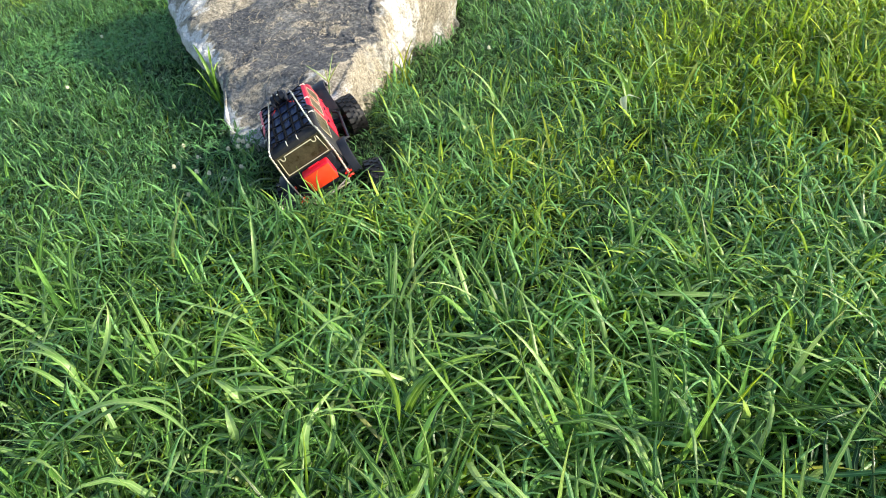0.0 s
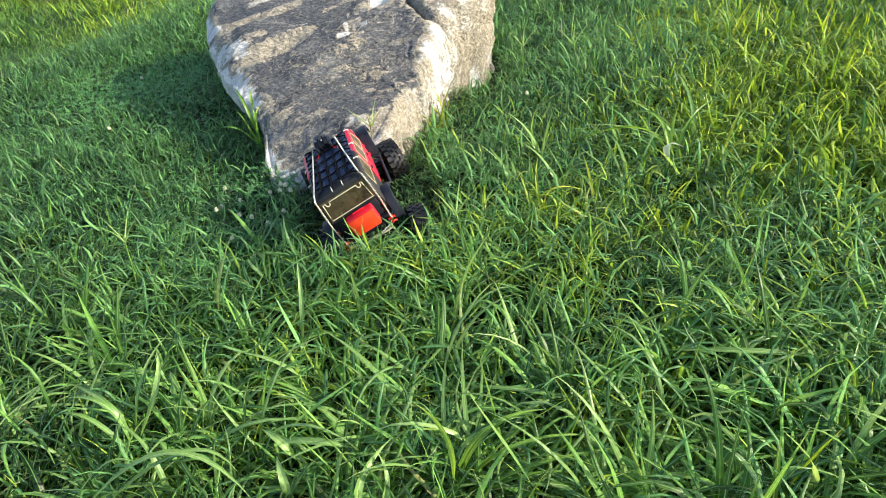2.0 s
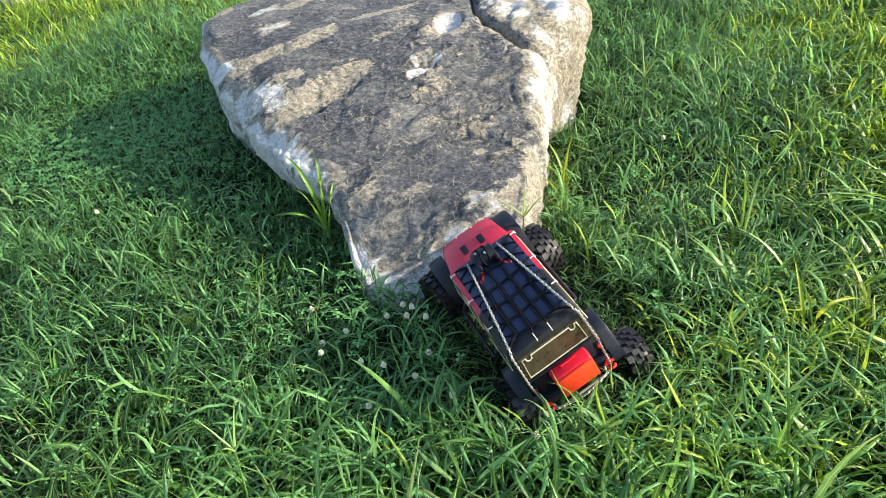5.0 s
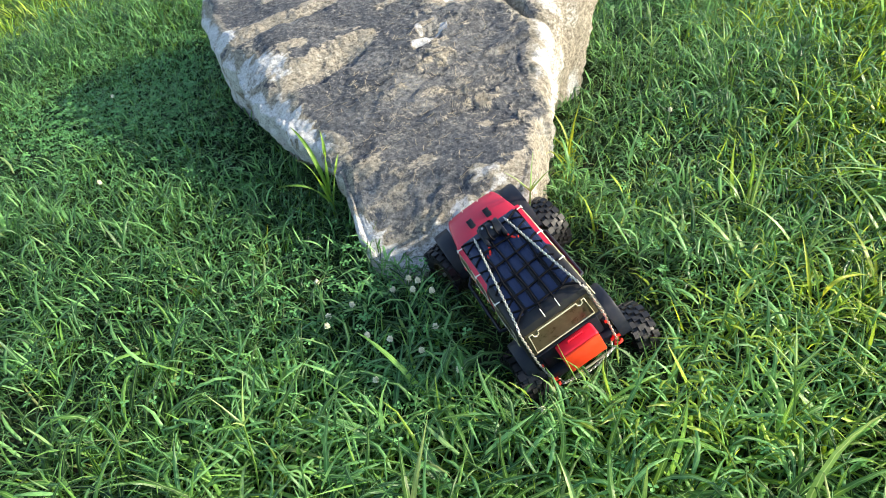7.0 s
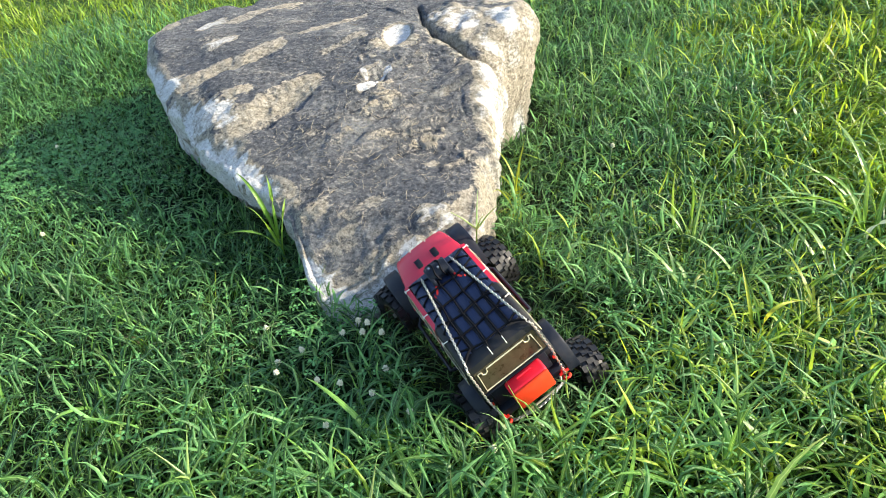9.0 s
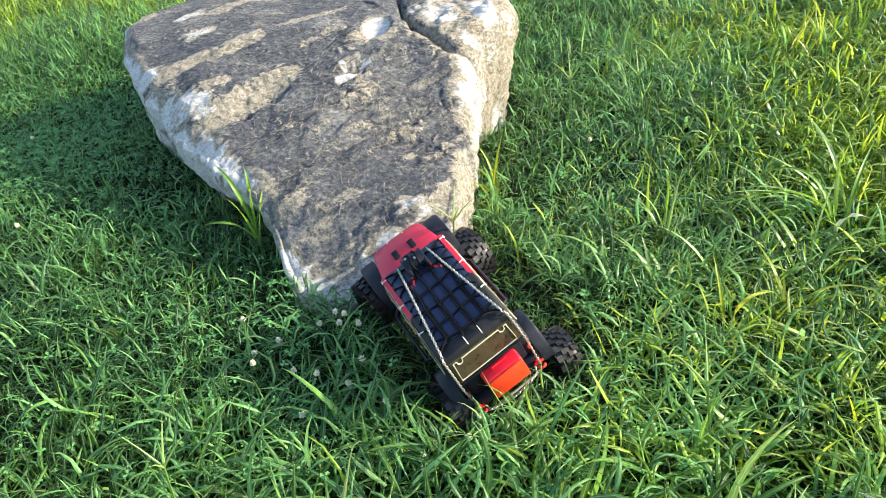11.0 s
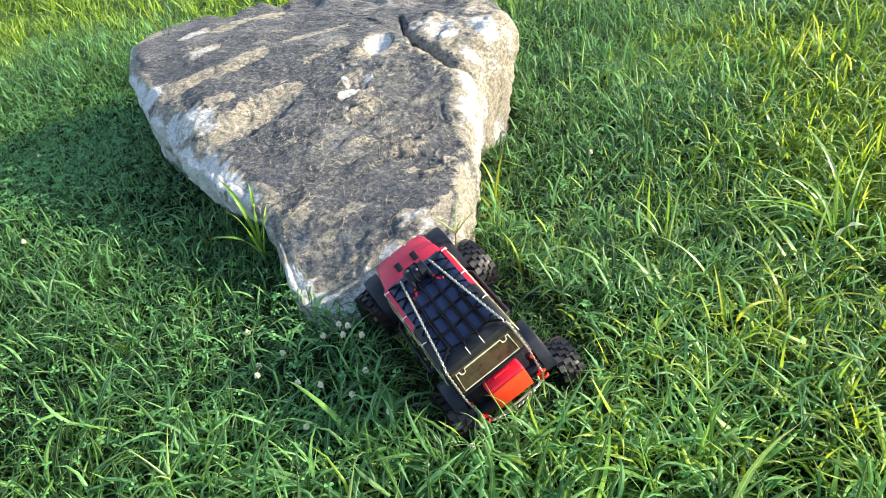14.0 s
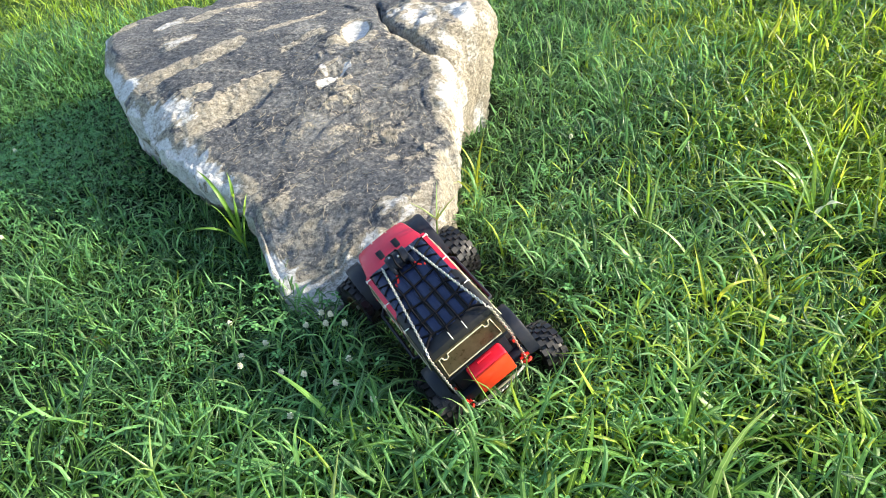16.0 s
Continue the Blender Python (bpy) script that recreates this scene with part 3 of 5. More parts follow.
def build_rock():
    na, n_wall, n_edge, n_top = 600, 40, 14, 180
    verts = []
    rows = n_wall + n_edge + n_top
    for j in range(rows):
        for i in range(na):
            a = i / na * math.tau - math.pi
            R = float(rock_radius(a)) + 0.016 * noise.fractal(Vector((math.cos(a) * 7, math.sin(a) * 7, 2.0)), 0.7, 2.1, 3)
            right = max(0, math.cos(a)) ** 0.6
            left = max(0, math.cos(a - radians(222)))
            front = max(0, math.cos(a + radians(72))) ** 3
            edge = 0.014 + 0.028 * right + 0.004 * front + 0.04 * math.exp(-((a - 0.62) / 0.38) ** 2) + 0.008 * noise.noise((math.cos(a) * 9, math.sin(a) * 9, 4.0))        # how round the rim is
            lean = 0.012 * right + 0.005 * front - 0.005 * left                # wall leans in towards its top
            cut = 0.19 * left + 0.07 * front + 0.10 * math.exp(-((a - 0.62) / 0.36) ** 2)                   # wall falls back towards its foot
            rim = R - lean
            top_z = rock_top(CENTRE.x + (rim - edge) * math.cos(a), CENTRE.y + (rim - edge) * math.sin(a))
            if j < n_wall:
                h = j / n_wall
                z = -0.07 + h * (top_z - edge + 0.07)
                r = R - lean * h ** 1.5 - cut * (1 - h) ** 1.6
                side = 1.0 - 0.5 * h ** 4
            elif j < n_wall + n_edge:
                t = (j - n_wall) / n_edge * math.pi / 2
                z = top_z - edge + edge * math.sin(t)
                r = rim - edge + edge * math.cos(t)
                side = 0.5 * (1 - math.sin(t))
            else:
                t = (j - n_wall - n_edge) / (n_top - 1)
                r = (rim - edge) * (1 - t)
                z = None
                side = 0.0
            x, y = CENTRE.x + r * math.cos(a), CENTRE.y + r * math.sin(a)
            if z is None:
                z = rock_top(x, y)
            p = Vector((x, y, z))
            k = noise.fractal(p * 5, 0.8, 2.1, 4) * 0.034 + noise.fractal(Vector((x * 14, y * 14, z * 30)), 0.8, 2.1, 3) * 0.010
            k += 0.014 * noise.noise((math.cos(a) * 15, math.sin(a) * 15, z * 4)) + 0.006 * noise.noise((math.cos(a) * 40, math.sin(a) * 40, z * 7))
            x += math.cos(a) * k * side
            y += math.sin(a) * k * side
            verts.append((x, y, z))
    verts = np.array(verts)
    i = np.arange(na)
    quads = np.concatenate([np.stack([j * na + i, j * na + (i + 1) % na, (j + 1) * na + (i + 1) % na, (j + 1) * na + i], 1) for j in range(rows - 2)])
    j = rows - 2
    tris = np.stack([j * na + i, j * na + (i + 1) % na, np.full(na, (rows - 1) * na)], 1)
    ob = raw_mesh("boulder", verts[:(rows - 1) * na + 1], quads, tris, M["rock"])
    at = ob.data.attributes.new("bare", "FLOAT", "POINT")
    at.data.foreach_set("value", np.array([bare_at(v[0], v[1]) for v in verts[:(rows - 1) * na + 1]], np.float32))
    tagged(ob, "broad low wedge of pale limestone, lichened top darkened for grazing shade", "rock")


build_rock()


def build_straw():
    """Dry clippings lying on the rock."""
    r2 = random.Random(8)
    bm = bmesh.new()
    made = 0
    while made < 300:
        x, y = r2.gauss(0.12, 0.22), r2.gauss(0.62, 0.24)
        if not in_rock(np.array(x), np.array(y), -0.08):
            continue
        a, ln = r2.uniform(0, math.tau), r2.uniform(0.008, 0.034)
        pts = []
        for k in range(4):
            t = k / 3 - 0.5
            px, py = x + math.cos(a + t * 0.15) * ln * t, y + math.sin(a + t * 0.15) * ln * t
            pts.append((px, py, rock_top(px, py) + 0.0022 + 0.004 * abs(t)))
        tube(bm, pts, 0.0006, 3)
        made += 1
    ob = mesh_object("straw", bm, M["straw"])
    tagged(ob, "dry straw clippings scattered on the rock", "straw", kind="stuff")


build_straw()


def small_rock(x, y, size, seed, label, tall=0.8):
    bm = bmesh.new()
    bmesh.ops.create_icosphere(bm, subdivisions=5, radius=1.0)
    o = Vector((seed * 3.7, seed * 1.3, seed))
    for v in bm.verts:
        p = v.co.copy()
        for k in range(5):                            # flattened facets
            d = Vector((math.sin(seed * 2.1 + k * 2.4), math.cos(seed * 1.7 + k * 1.9), 0.25 * math.sin(k * 3 + seed))).normalized()
            e = p.dot(d) - 0.72
            if e > 0:
                p -= d * e * 0.8
        p *= 1 + 0.16 * noise.fractal(p * 1.6 + o, 0.8, 2.0, 5)
        v.co = Vector((p.x * size[0], p.y * size[1], p.z * size[2] * tall))
    ob = mesh_object("boulder", bm, M["rock_pale"])
    ob.matrix_world = pose(x, y, size[2] * 0.35, 0, 0, seed * 40)
    tagged(ob, label, "rock", "boulders along the lawn")


small_rock(-0.60, 3.06, (0.24, 0.18, 0.15), 5.1, "low pale stone half hidden in grass behind the large rock")
small_rock(1.90, 2.12, (0.16, 0.13, 0.10), 4.2, "low grey-brown stone sunk in the grass edge")
small_rock(-3.50, 2.62, (0.19, 0.22, 0.28), 1.0, "small upright pale tan boulder in sunlit grass")
small_rock(-3.92, 2.72, (0.30, 0.28, 0.24), 2.3, "pale grey boulder with a shaded flat side in grass")
small_rock(-4.55, 2.62, (0.30, 0.26, 0.22), 3.6, "tan limestone boulder at the row of rocks")

# ---- the toy crawler ----
CAR = Matrix.Translation((0.478, 0.128, 0.019)) @ Matrix.Rotation(radians(131.6), 4, "Z") @ Matrix.Rotation(radians(-4.8), 4, "Y") @ Matrix.Rotation(radians(-21.8), 4, "X")
car = new("toy_car")
car.empty_display_size = 0.1
car.matrix_world = CAR @ Matrix.Diagonal((1.164, 1.042, 1.12, 1))
tagged(car, "red and black radio-controlled crawler car leaning on grass against the rock", "toy car")


def build_car():
    # red tub: hood, doors and cowl in one shell
    def ring(x, w, z0, z1, r, crown=0.0):
        h = w - r
        return [(x, -w * 0.94, z0), (x, -w, z0 + 0.02), (x, -w, z1 - r), (x, -w + r * 0.3, z1 - r * 0.3), (x, -h, z1), (x, -h * 0.4, z1 + crown),
                (x, h * 0.4, z1 + crown), (x, h, z1), (x, w - r * 0.3, z1 - r * 0.3), (x, w, z1 - r), (x, w, z0 + 0.02), (x, w * 0.94, z0)]
    bm = bmesh.new()
    loft(bm, [ring(-0.095, 0.083, 0.095, 0.169, 0.004), ring(-0.02, 0.084, 0.092, 0.170, 0.004), ring(0.045, 0.083, 0.095, 0.172, 0.006, 0.001),
              ring(0.06, 0.080, 0.098, 0.172, 0.009, 0.002), ring(0.11, 0.073, 0.10, 0.169, 0.010, 0.003), ring(0.155, 0.066, 0.10, 0.164, 0.011, 0.003),
              ring(0.168, 0.063, 0.102, 0.159, 0.012, 0.002), ring(0.174, 0.059, 0.105, 0.150, 0.012, 0.0)])
    shell = part("body_shell", bm, M["red"], car, "glossy dusty red bodywork")
    # red cabin sides with pillars, front doors only
    for s in (1, -1):
        bm = bmesh.new()
        for a, b in (((0.048, 0.170), (0.022, 0.229)), ((-0.022, 0.170), (-0.022, 0.230)), ((-0.090, 0.170), (-0.090, 0.230))):
            wide = 0.006 if a[0] > 0 else 0.008
            sec = []
            for (x, z) in (a, b):
                y = s * (0.083 - (z - 0.170) * 0.165)
                sec.append([(x - wide, y, z), (x + wide, y, z), (x + wide, y - s * 0.005, z), (x - wide, y - s * 0.005, z)])
            loft(bm, sec)
        sec = [[(x, s * 0.0765, 0.222), (x, s * 0.0750, 0.2325), (x, s * 0.0665, 0.2345), (x, s * 0.065, 0.226)] for x in (-0.098, -0.03, 0.024)]
        loft(bm, sec)
        part("door_frame", bm, M["red"], car)
    # black hardtop: rear quarters, tailgate and roof
    def top(x, w0, z0, w1, z1, r=0.008):
        return [(x, -w0, z0), (x, -w1 - 0.001, z1 - r), (x, -w1 + r * 0.3, z1 - r * 0.3), (x, -w1 + r, z1), (x, 0, z1 + 0.002), (x, w1 - r, z1), (x, w1 - r * 0.3, z1 - r * 0.3), (x, w1 + 0.001, z1 - r), (x, w0, z0)]
    bm = bmesh.new()
    loft(bm, [top(-0.212, 0.082, 0.100, 0.071, 0.222), top(-0.207, 0.084, 0.098, 0.074, 0.231), top(-0.198, 0.085, 0.096, 0.076, 0.2345), top(-0.096, 0.084, 0.096, 0.075, 0.2355)])
    hard = part("hardtop", bm, M["hardtop"], car, "satin black hardtop dusted with dry mud")
    bm = bmesh.new()
    loft(bm, [[(x, -w, z - 0.006), (x, -w, z - 0.001), (x, -w + 0.004, z + 0.001), (x, 0, z + 0.003), (x, w - 0.004, z + 0.001), (x, w, z - 0.001), (x, w, z - 0.006)]
              for x, w, z in ((-0.098, 0.0725, 0.2350), (-0.09, 0.067, 0.2355), (-0.03, 0.066, 0.2358), (0.016, 0.064, 0.2340), (0.025, 0.062, 0.229))])
    roof = part("roof_panel", bm, M["roof"], car)
    for y in (-0.052, -0.026, 0.0, 0.026, 0.052):
        bm = bmesh.new()
        box(bm, (-0.085, y, 0.2372), (0.205, 0.017, 0.0036), 0.0014)
        part("roof_rib", bm, M["roof"], roof)
    # windscreen
    bm = bmesh.new()
    loft(bm, [[(0.047, -0.074, 0.171), (0.047, 0.074, 0.171), (0.043, 0.074, 0.171), (0.043, -0.074, 0.171)], [(0.024, -0.064, 0.228), (0.024, 0.064, 0.228), (0.020, 0.064, 0.228), (0.020, -0.064, 0.228)]])
    part("windscreen", bm, M["glass"], car, "dark glossy windscreen")

    # side windows: pane and pale outline
    def side_window(s, pts, base):
        def at(x, z, out):
            return (x, s * (0.0832 - (z - 0.170) * 0.155 + out), z)
        bm = bmesh.new()
        loft(bm, [[at(x, z, -0.003) for x, z in pts], [at(x, z, 0.0012) for x, z in pts]])
        w = part("side_window", bm, M["glass"], base, "dark pane with a thin pale outline")
        bm = bmesh.new()
        tube(bm, [at(x, z, 0.0012) for x, z in pts], 0.0008, 5, True)
        part("window_outline", bm, M["trim"], w)
    for s in (1, -1):
        side_window(s, [(-0.016, 0.178), (0.034, 0.178), (0.036, 0.184), (0.019, 0.220), (0.012, 0.223), (-0.016, 0.223)], car)
        side_window(s, [(-0.083, 0.178), (-0.031, 0.178), (-0.031, 0.223), (-0.078, 0.223), (-0.083, 0.218)], car)
        side_window(s, [(-0.190, 0.176), (-0.106, 0.176), (-0.106, 0.221), (-0.180, 0.221), (-0.190, 0.214)], hard)
        # handles, hinges, seams on the doors
        for x in (-0.012, -0.080):
            bm = bmesh.new()
            box(bm, (x, s * 0.0855, 0.158), (0.012, 0.004, 0.005), 0.0015)
            part("door_handle", bm, M["black"], shell)
        for x, z in ((0.040, 0.155), (0.040, 0.125), (-0.030, 0.155), (-0.030, 0.125)):
            bm = bmesh.new()
            box(bm, (x, s * 0.0848, z), (0.006, 0.004, 0.006), 0.0012)
            part("door_hinge", bm, M["red"], shell)
        for x in (-0.0265, 0.046):
            bm = bmesh.new()
            box(bm, (x, s * 0.0838, 0.132), (0.0014, 0.002, 0.062))
            part("door_seam", bm, M["black"], shell)
        # rock slider
        bm = bmesh.new()
        tube(bm, [(-0.085, s * 0.086, 0.094), (-0.075, s * 0.101, 0.086), (0.06, s * 0.101, 0.086), (0.07, s * 0.086, 0.094)], 0.004, 8)
        part("rock_slider", bm, M["black"], car)
        # fender flares: bent plates with a lip
        for x0, x1, tw, wy, nm in ((0.086, 0.186, 0.036, 0.070, "front"), (-0.226, -0.136, 0.024, 0.081, "rear")):
            bm = bmesh.new()
            prof = [(x0 - 0.006, 0.092), (x0 + 0.014, 0.133), (x0 + 0.03, 0.146), ((x0 + x1) / 2, 0.150), (x1 - 0.028, 0.147), (x1 - 0.008, 0.136), (x1 + 0.004, 0.112)]
            sec = []
            for x, z in prof:
                sec.append([(x, s * wy, z), (x, s * (wy + tw * 0.8), z), (x, s * (wy + tw), z - 0.003), (x, s * (wy + tw), z - 0.012),
                            (x, s * (wy + tw - 0.003), z - 0.012), (x, s * (wy + tw - 0.003), z - 0.006), (x, s * wy, z - 0.004)])
            loft(bm, sec)
            part("fender_flare", bm, M["black"], car, "matt black plastic fender flare")
        # lamps
        bm = bmesh.new()
        box(bm, (-0.2135, s * 0.071, 0.130), (0.005, 0.010, 0.017), 0.002)
        t = part("tail_light", bm, M["black"], car)
        bm = bmesh.new()
        box(bm, (-0.2168, s * 0.071, 0.130), (0.003, 0.005, 0.008), 0.001)
        part("lens", bm, M["red_plastic"], t)
        bm = bmesh.new()
        bmesh.ops.create_cone(bm, cap_ends=True, segments=20, radius1=0.011, radius2=0.010, depth=0.006, matrix=Matrix.Translation((0.175, s * 0.045, 0.137)) @ Matrix.Rotation(radians(90), 4, "Y"))
        part("headlight", bm, M["white"], car)
    # grille slots
    for y in range(-3, 4):
        bm = bmesh.new()
        box(bm, (0.1745, y * 0.009, 0.128), (0.003, 0.0045, 0.028), 0.001)
        part("grille_slot", bm, M["black"], shell)
    # hood vents: frame with slats
    for s in (1, -1):
        bm = bmesh.new()
        box(bm, (0.112, s * 0.021, 0.1722), (0.025, 0.012, 0.0025), 0.001)
        v = part("hood_vent", bm, M["black"], shell, "black louvred hood vent")
        for k in range(5):
            bm = bmesh.new()
            box(bm, (0.103 + k * 0.0046, s * 0.021, 0.1741), (0.0026, 0.0145, 0.0018), 0.0006, Matrix.Rotation(radians(-18), 3, "Y"))
            part("slat", bm, M["black"], v)
    bm = bmesh.new()
    box(bm, (0.066, 0.0, 0.1738), (0.011, 0.024, 0.0018), 0.0006)
    for k in range(6):
        box(bm, (0.066, -0.010 + k * 0.004, 0.1752), (0.0095, 0.0016, 0.0014))
    part("cowl_vent", bm, M["black"], shell)
    for y in (-0.05, -0.02, 0.02, 0.05):
        bm = bmesh.new()
        bmesh.ops.create_icosphere(bm, subdivisions=2, radius=0.0016, matrix=Matrix.Translation((0.16, y, 0.166)))
        part("rivet", bm, M["steel"], shell)

    # rear window: dark olive pane, pale outline with two hooked notches
    def back(y, z, out=0.0):
        return (-0.2115 - out + (z - 0.222) * -0.004, y, z)
    bm = bmesh.new()
    pts = [(-0.070, 0.160), (0.070, 0.160), (0.066, 0.222), (-0.066, 0.222)]
    loft(bm, [[back(y, z, -0.002) for y, z in pts], [back(y, z, 0.002) for y, z in pts]])
    rw = part("rear_window", bm, M["glass"], hard, "dusty olive-brown rear window")
    bm = bmesh.new()
    o = [(-0.062, 0.166), (0.064, 0.166), (0.060, 0.217), (0.053, 0.217), (0.052, 0.209), (0.047, 0.206), (0.042, 0.209), (0.041, 0.217),
         (-0.041, 0.217), (-0.042, 0.209), (-0.047, 0.206), (-0.052, 0.209), (-0.053, 0.217), (-0.058, 0.217)]
    tube(bm, [back(y, z, 0.0026) for y, z in o], 0.0013, 5, True)
    part("window_outline", bm, M["trim"], rw, "pale outline with hooked notches")
    # tailgate panel, sill and hinges
    bm = bmesh.new()
    box(bm, (-0.2155, 0, 0.160), (0.005, 0.150, 0.003), 0.001)
    part("tailgate_sill", bm, M["black"], hard)
    bm = bmesh.new()
    box(bm, (-0.2125, 0, 0.134), (0.006, 0.125, 0.052), 0.003)
    part("tailgate", bm, M["black"], car)
    # red fuel can
    bm = bmesh.new()
    box(bm, (-0.229, -0.006, 0.133), (0.030, 0.080, 0.050), 0.006, None, 3)
    can = part("fuel_can", bm, M["can_top"], car, "bright red plastic fuel can on the tailgate")
    bm = bmesh.new()
    box(bm, (-0.2455, -0.006, 0.133), (0.005, 0.078, 0.048), 0.0022)
    part("can_face", bm, M["can"], can, "outer slab coloured orange for the sun")
    bm = bmesh.new()
    tube(bm, [(-0.226, -0.022, 0.156), (-0.226, -0.022, 0.161), (-0.226, 0.008, 0.161), (-0.226, 0.008, 0.156)], 0.0022, 6)
    part("can_handle", bm, M["can_top"], can)
    # bumper with a step bar
    bm = bmesh.new()
    box(bm, (-0.217, 0, 0.096), (0.020, 0.158, 0.020), 0.004)
    bump_ob = part("rear_bumper", bm, M["black"], car)
    bm = bmesh.new()
    tube(bm, [(-0.222, -0.06, 0.078), (-0.231, -0.055, 0.070), (-0.231, 0.055, 0.070), (-0.222, 0.06, 0.078)], 0.0022, 6)
    part("step_bar", bm, M["trim"], bump_ob, "pale scuffed step bar")
    bm = bmesh.new()
    box(bm, (0.182, 0, 0.100), (0.020, 0.130, 0.022), 0.004)
    part("front_bumper", bm, M["black"], car)
    # shackles
    for s in (1, -1):
        bm = bmesh.new()
        c = Vector((-0.235, s * 0.070, 0.092))
        tube(bm, [c + Vector((-0.007 * math.cos(a), 0.0075 * math.sin(a), -0.006 + 0.006 * math.cos(a))) for a in [k * math.pi / 9 - 2.4 for k in range(16)]], 0.0024, 6)
        tube(bm, [c + Vector((0.004, -0.010, 0.004)), c + Vector((0.004, 0.010, 0.004))], 0.0028, 6)
        box(bm, c + Vector((0.006, 0, 0.005)), (0.008, 0.009, 0.010), 0.002)
        part("shackle", bm, M["red_plastic"], bump_ob, "red tow shackle")

    # chains
    def chain(name, pts, pitch=0.0052, r=0.0009):
        pts = [Vector(p) for p in pts]
        seg = [(b - a).length for a, b in zip(pts, pts[1:])]
        total = sum(seg)
        bm = bmesh.new()
        for k in range(int(total / pitch)):
            d = k * pitch
            i = 0
            while d > seg[i] and i < len(seg) - 1:
                d -= seg[i]
                i += 1
            ax = (pts[i + 1] - pts[i]).normalized()
            p = pts[i] + ax * d
            side = ax.cross(Vector((0, 0, 1)) if abs(ax.z) < 0.9 else Vector((1, 0, 0))).normalized()
            if k % 2:
                side = side.cross(ax)
            ln, wd = pitch * 0.72, 0.0021
            tube(bm, [p + ax * (ln * math.cos(a)) + side * (wd * math.sin(a)) for a in [j * math.tau / 8 for j in range(8)]], r, 4, True)
        return part(name, bm, M["steel"], car, "thin bright steel chain")
    for s in (1, -1):
        chain("chain", [(-0.234, s * 0.070, 0.098), (-0.225, s * 0.074, 0.16), (-0.212, s * 0.071, 0.232), (-0.200, s * 0.066, 0.2415),
                        (-0.10, s * 0.051, 0.2430), (0.012, s * 0.035, 0.2435)])
    chain("tailgate_chain", [(-0.238, -0.066, 0.088), (-0.244, -0.03, 0.083), (-0.246, 0.0, 0.081), (-0.244, 0.03, 0.083), (-0.238, 0.066, 0.088)])

    # cord net over the roof
    rnd = random.Random(4)
    zt = 0.2412

    def sag(x, y):
        return zt + 0.0012 * math.sin(x * 90) * math.cos(y * 120)
    xs, ys = [-0.185, -0.148, -0.112, -0.074, -0.036, 0.0], [-0.040, -0.014, 0.013, 0.039]
    net = {(i, j): (xs[i] + rnd.uniform(-0.004, 0.004), ys[j] + rnd.uniform(-0.003, 0.003)) for i in range(6) for j in range(4)}

    def cord(a, b, n=5, edge=False):
        bm = bmesh.new()
        pts = []
        for k in range(n):
            t = k / (n - 1)
            x, y = a[0] + (b[0] - a[0]) * t, a[1] + (b[1] - a[1]) * t
            pts.append((x, y, sag(x, y) - (0.004 * t * t if edge else 0)))
        tube(bm, pts, 0.0019, 6)
        return bm
    root = None
    for (i, j), a in net.items():
        for b in ((i + 1, j), (i, j + 1)):
            if b in net:
                bm = cord(a, net[b])
                if root is None:
                    root = part("cord_net", bm, M["rope"], car, "knotted black cord net tied over the roof")
                else:
                    part("cord", bm, M["rope"], root)
        bm = bmesh.new()
        bmesh.ops.create_icosphere(bm, subdivisions=1, radius=0.0030, matrix=Matrix.Translation((a[0], a[1], sag(*a))))
        part("knot", bm, M["rope"], root)
    for i in range(6):
        for j, s in ((0, -1), (3, 1)):
            a = net[(i, j)]
            for dx in (-0.012, 0.012):
                e = (a[0] + dx, s * 0.0655)
                part("cord", cord(a, e, 4, True), M["rope"], root)
        for s in (-1, 1):
            if i in (1, 3, 5):
                bm = bmesh.new()
                x = xs[i] + 0.010
                tube(bm, [(x - 0.002, s * 0.066, 0.240), (x, s * 0.0745, 0.2385), (x + 0.001, s * 0.0775, 0.233), (x + 0.006, s * 0.0765, 0.236)], 0.0011, 5)
                part("net_hook", bm, M["white"], root, "small off-white hook")
    for j in range(4):
        a = net[(0, j)]
        e = (-0.205, a[1] * 1.6 + (0.010 if j % 2 else -0.004))
        part("cord", cord(a, e, 4, True), M["rope"], root)
        if j not in (1, 2):
            continue
        bm = bmesh.new()
        tube(bm, [(-0.199, e[1], 0.2405), (-0.209, e[1], 0.2395), (-0.2125, e[1], 0.234)], 0.0009, 5)
        part("net_hook", bm, M["white"], root, "small off-white hook")

    # winch lashed to the roof front
    bm = bmesh.new()
    bmesh.ops.create_cone(bm, cap_ends=True, segments=22, radius1=0.0155, radius2=0.0155, depth=0.042, matrix=Matrix.Translation((0.012, 0.0, 0.2545)) @ Matrix.Rotation(radians(90), 4, "X"))
    bmesh.ops.bevel(bm, geom=[e for e in bm.edges if len(e.link_faces) == 2 and e.calc_face_angle() > 1.0], offset=0.002, segments=2, affect="EDGES")
    winch = part("winch", bm, M["black"], car, "small black winch lashed to the roof")
    winch.matrix_local = Matrix.Translation((-0.017, 0, -0.007))
    for y in (-0.020, 0.020):
        bm = bmesh.new()
        box(bm, (0.010, y, 0.249), (0.042, 0.008, 0.022), 0.003)
        part("winch_bracket", bm, M["black"], winch)
    bm = bmesh.new()
    box(bm, (0.028, 0.004, 0.248), (0.018, 0.030, 0.020), 0.003)
    part("gear_case", bm, M["black"], winch)
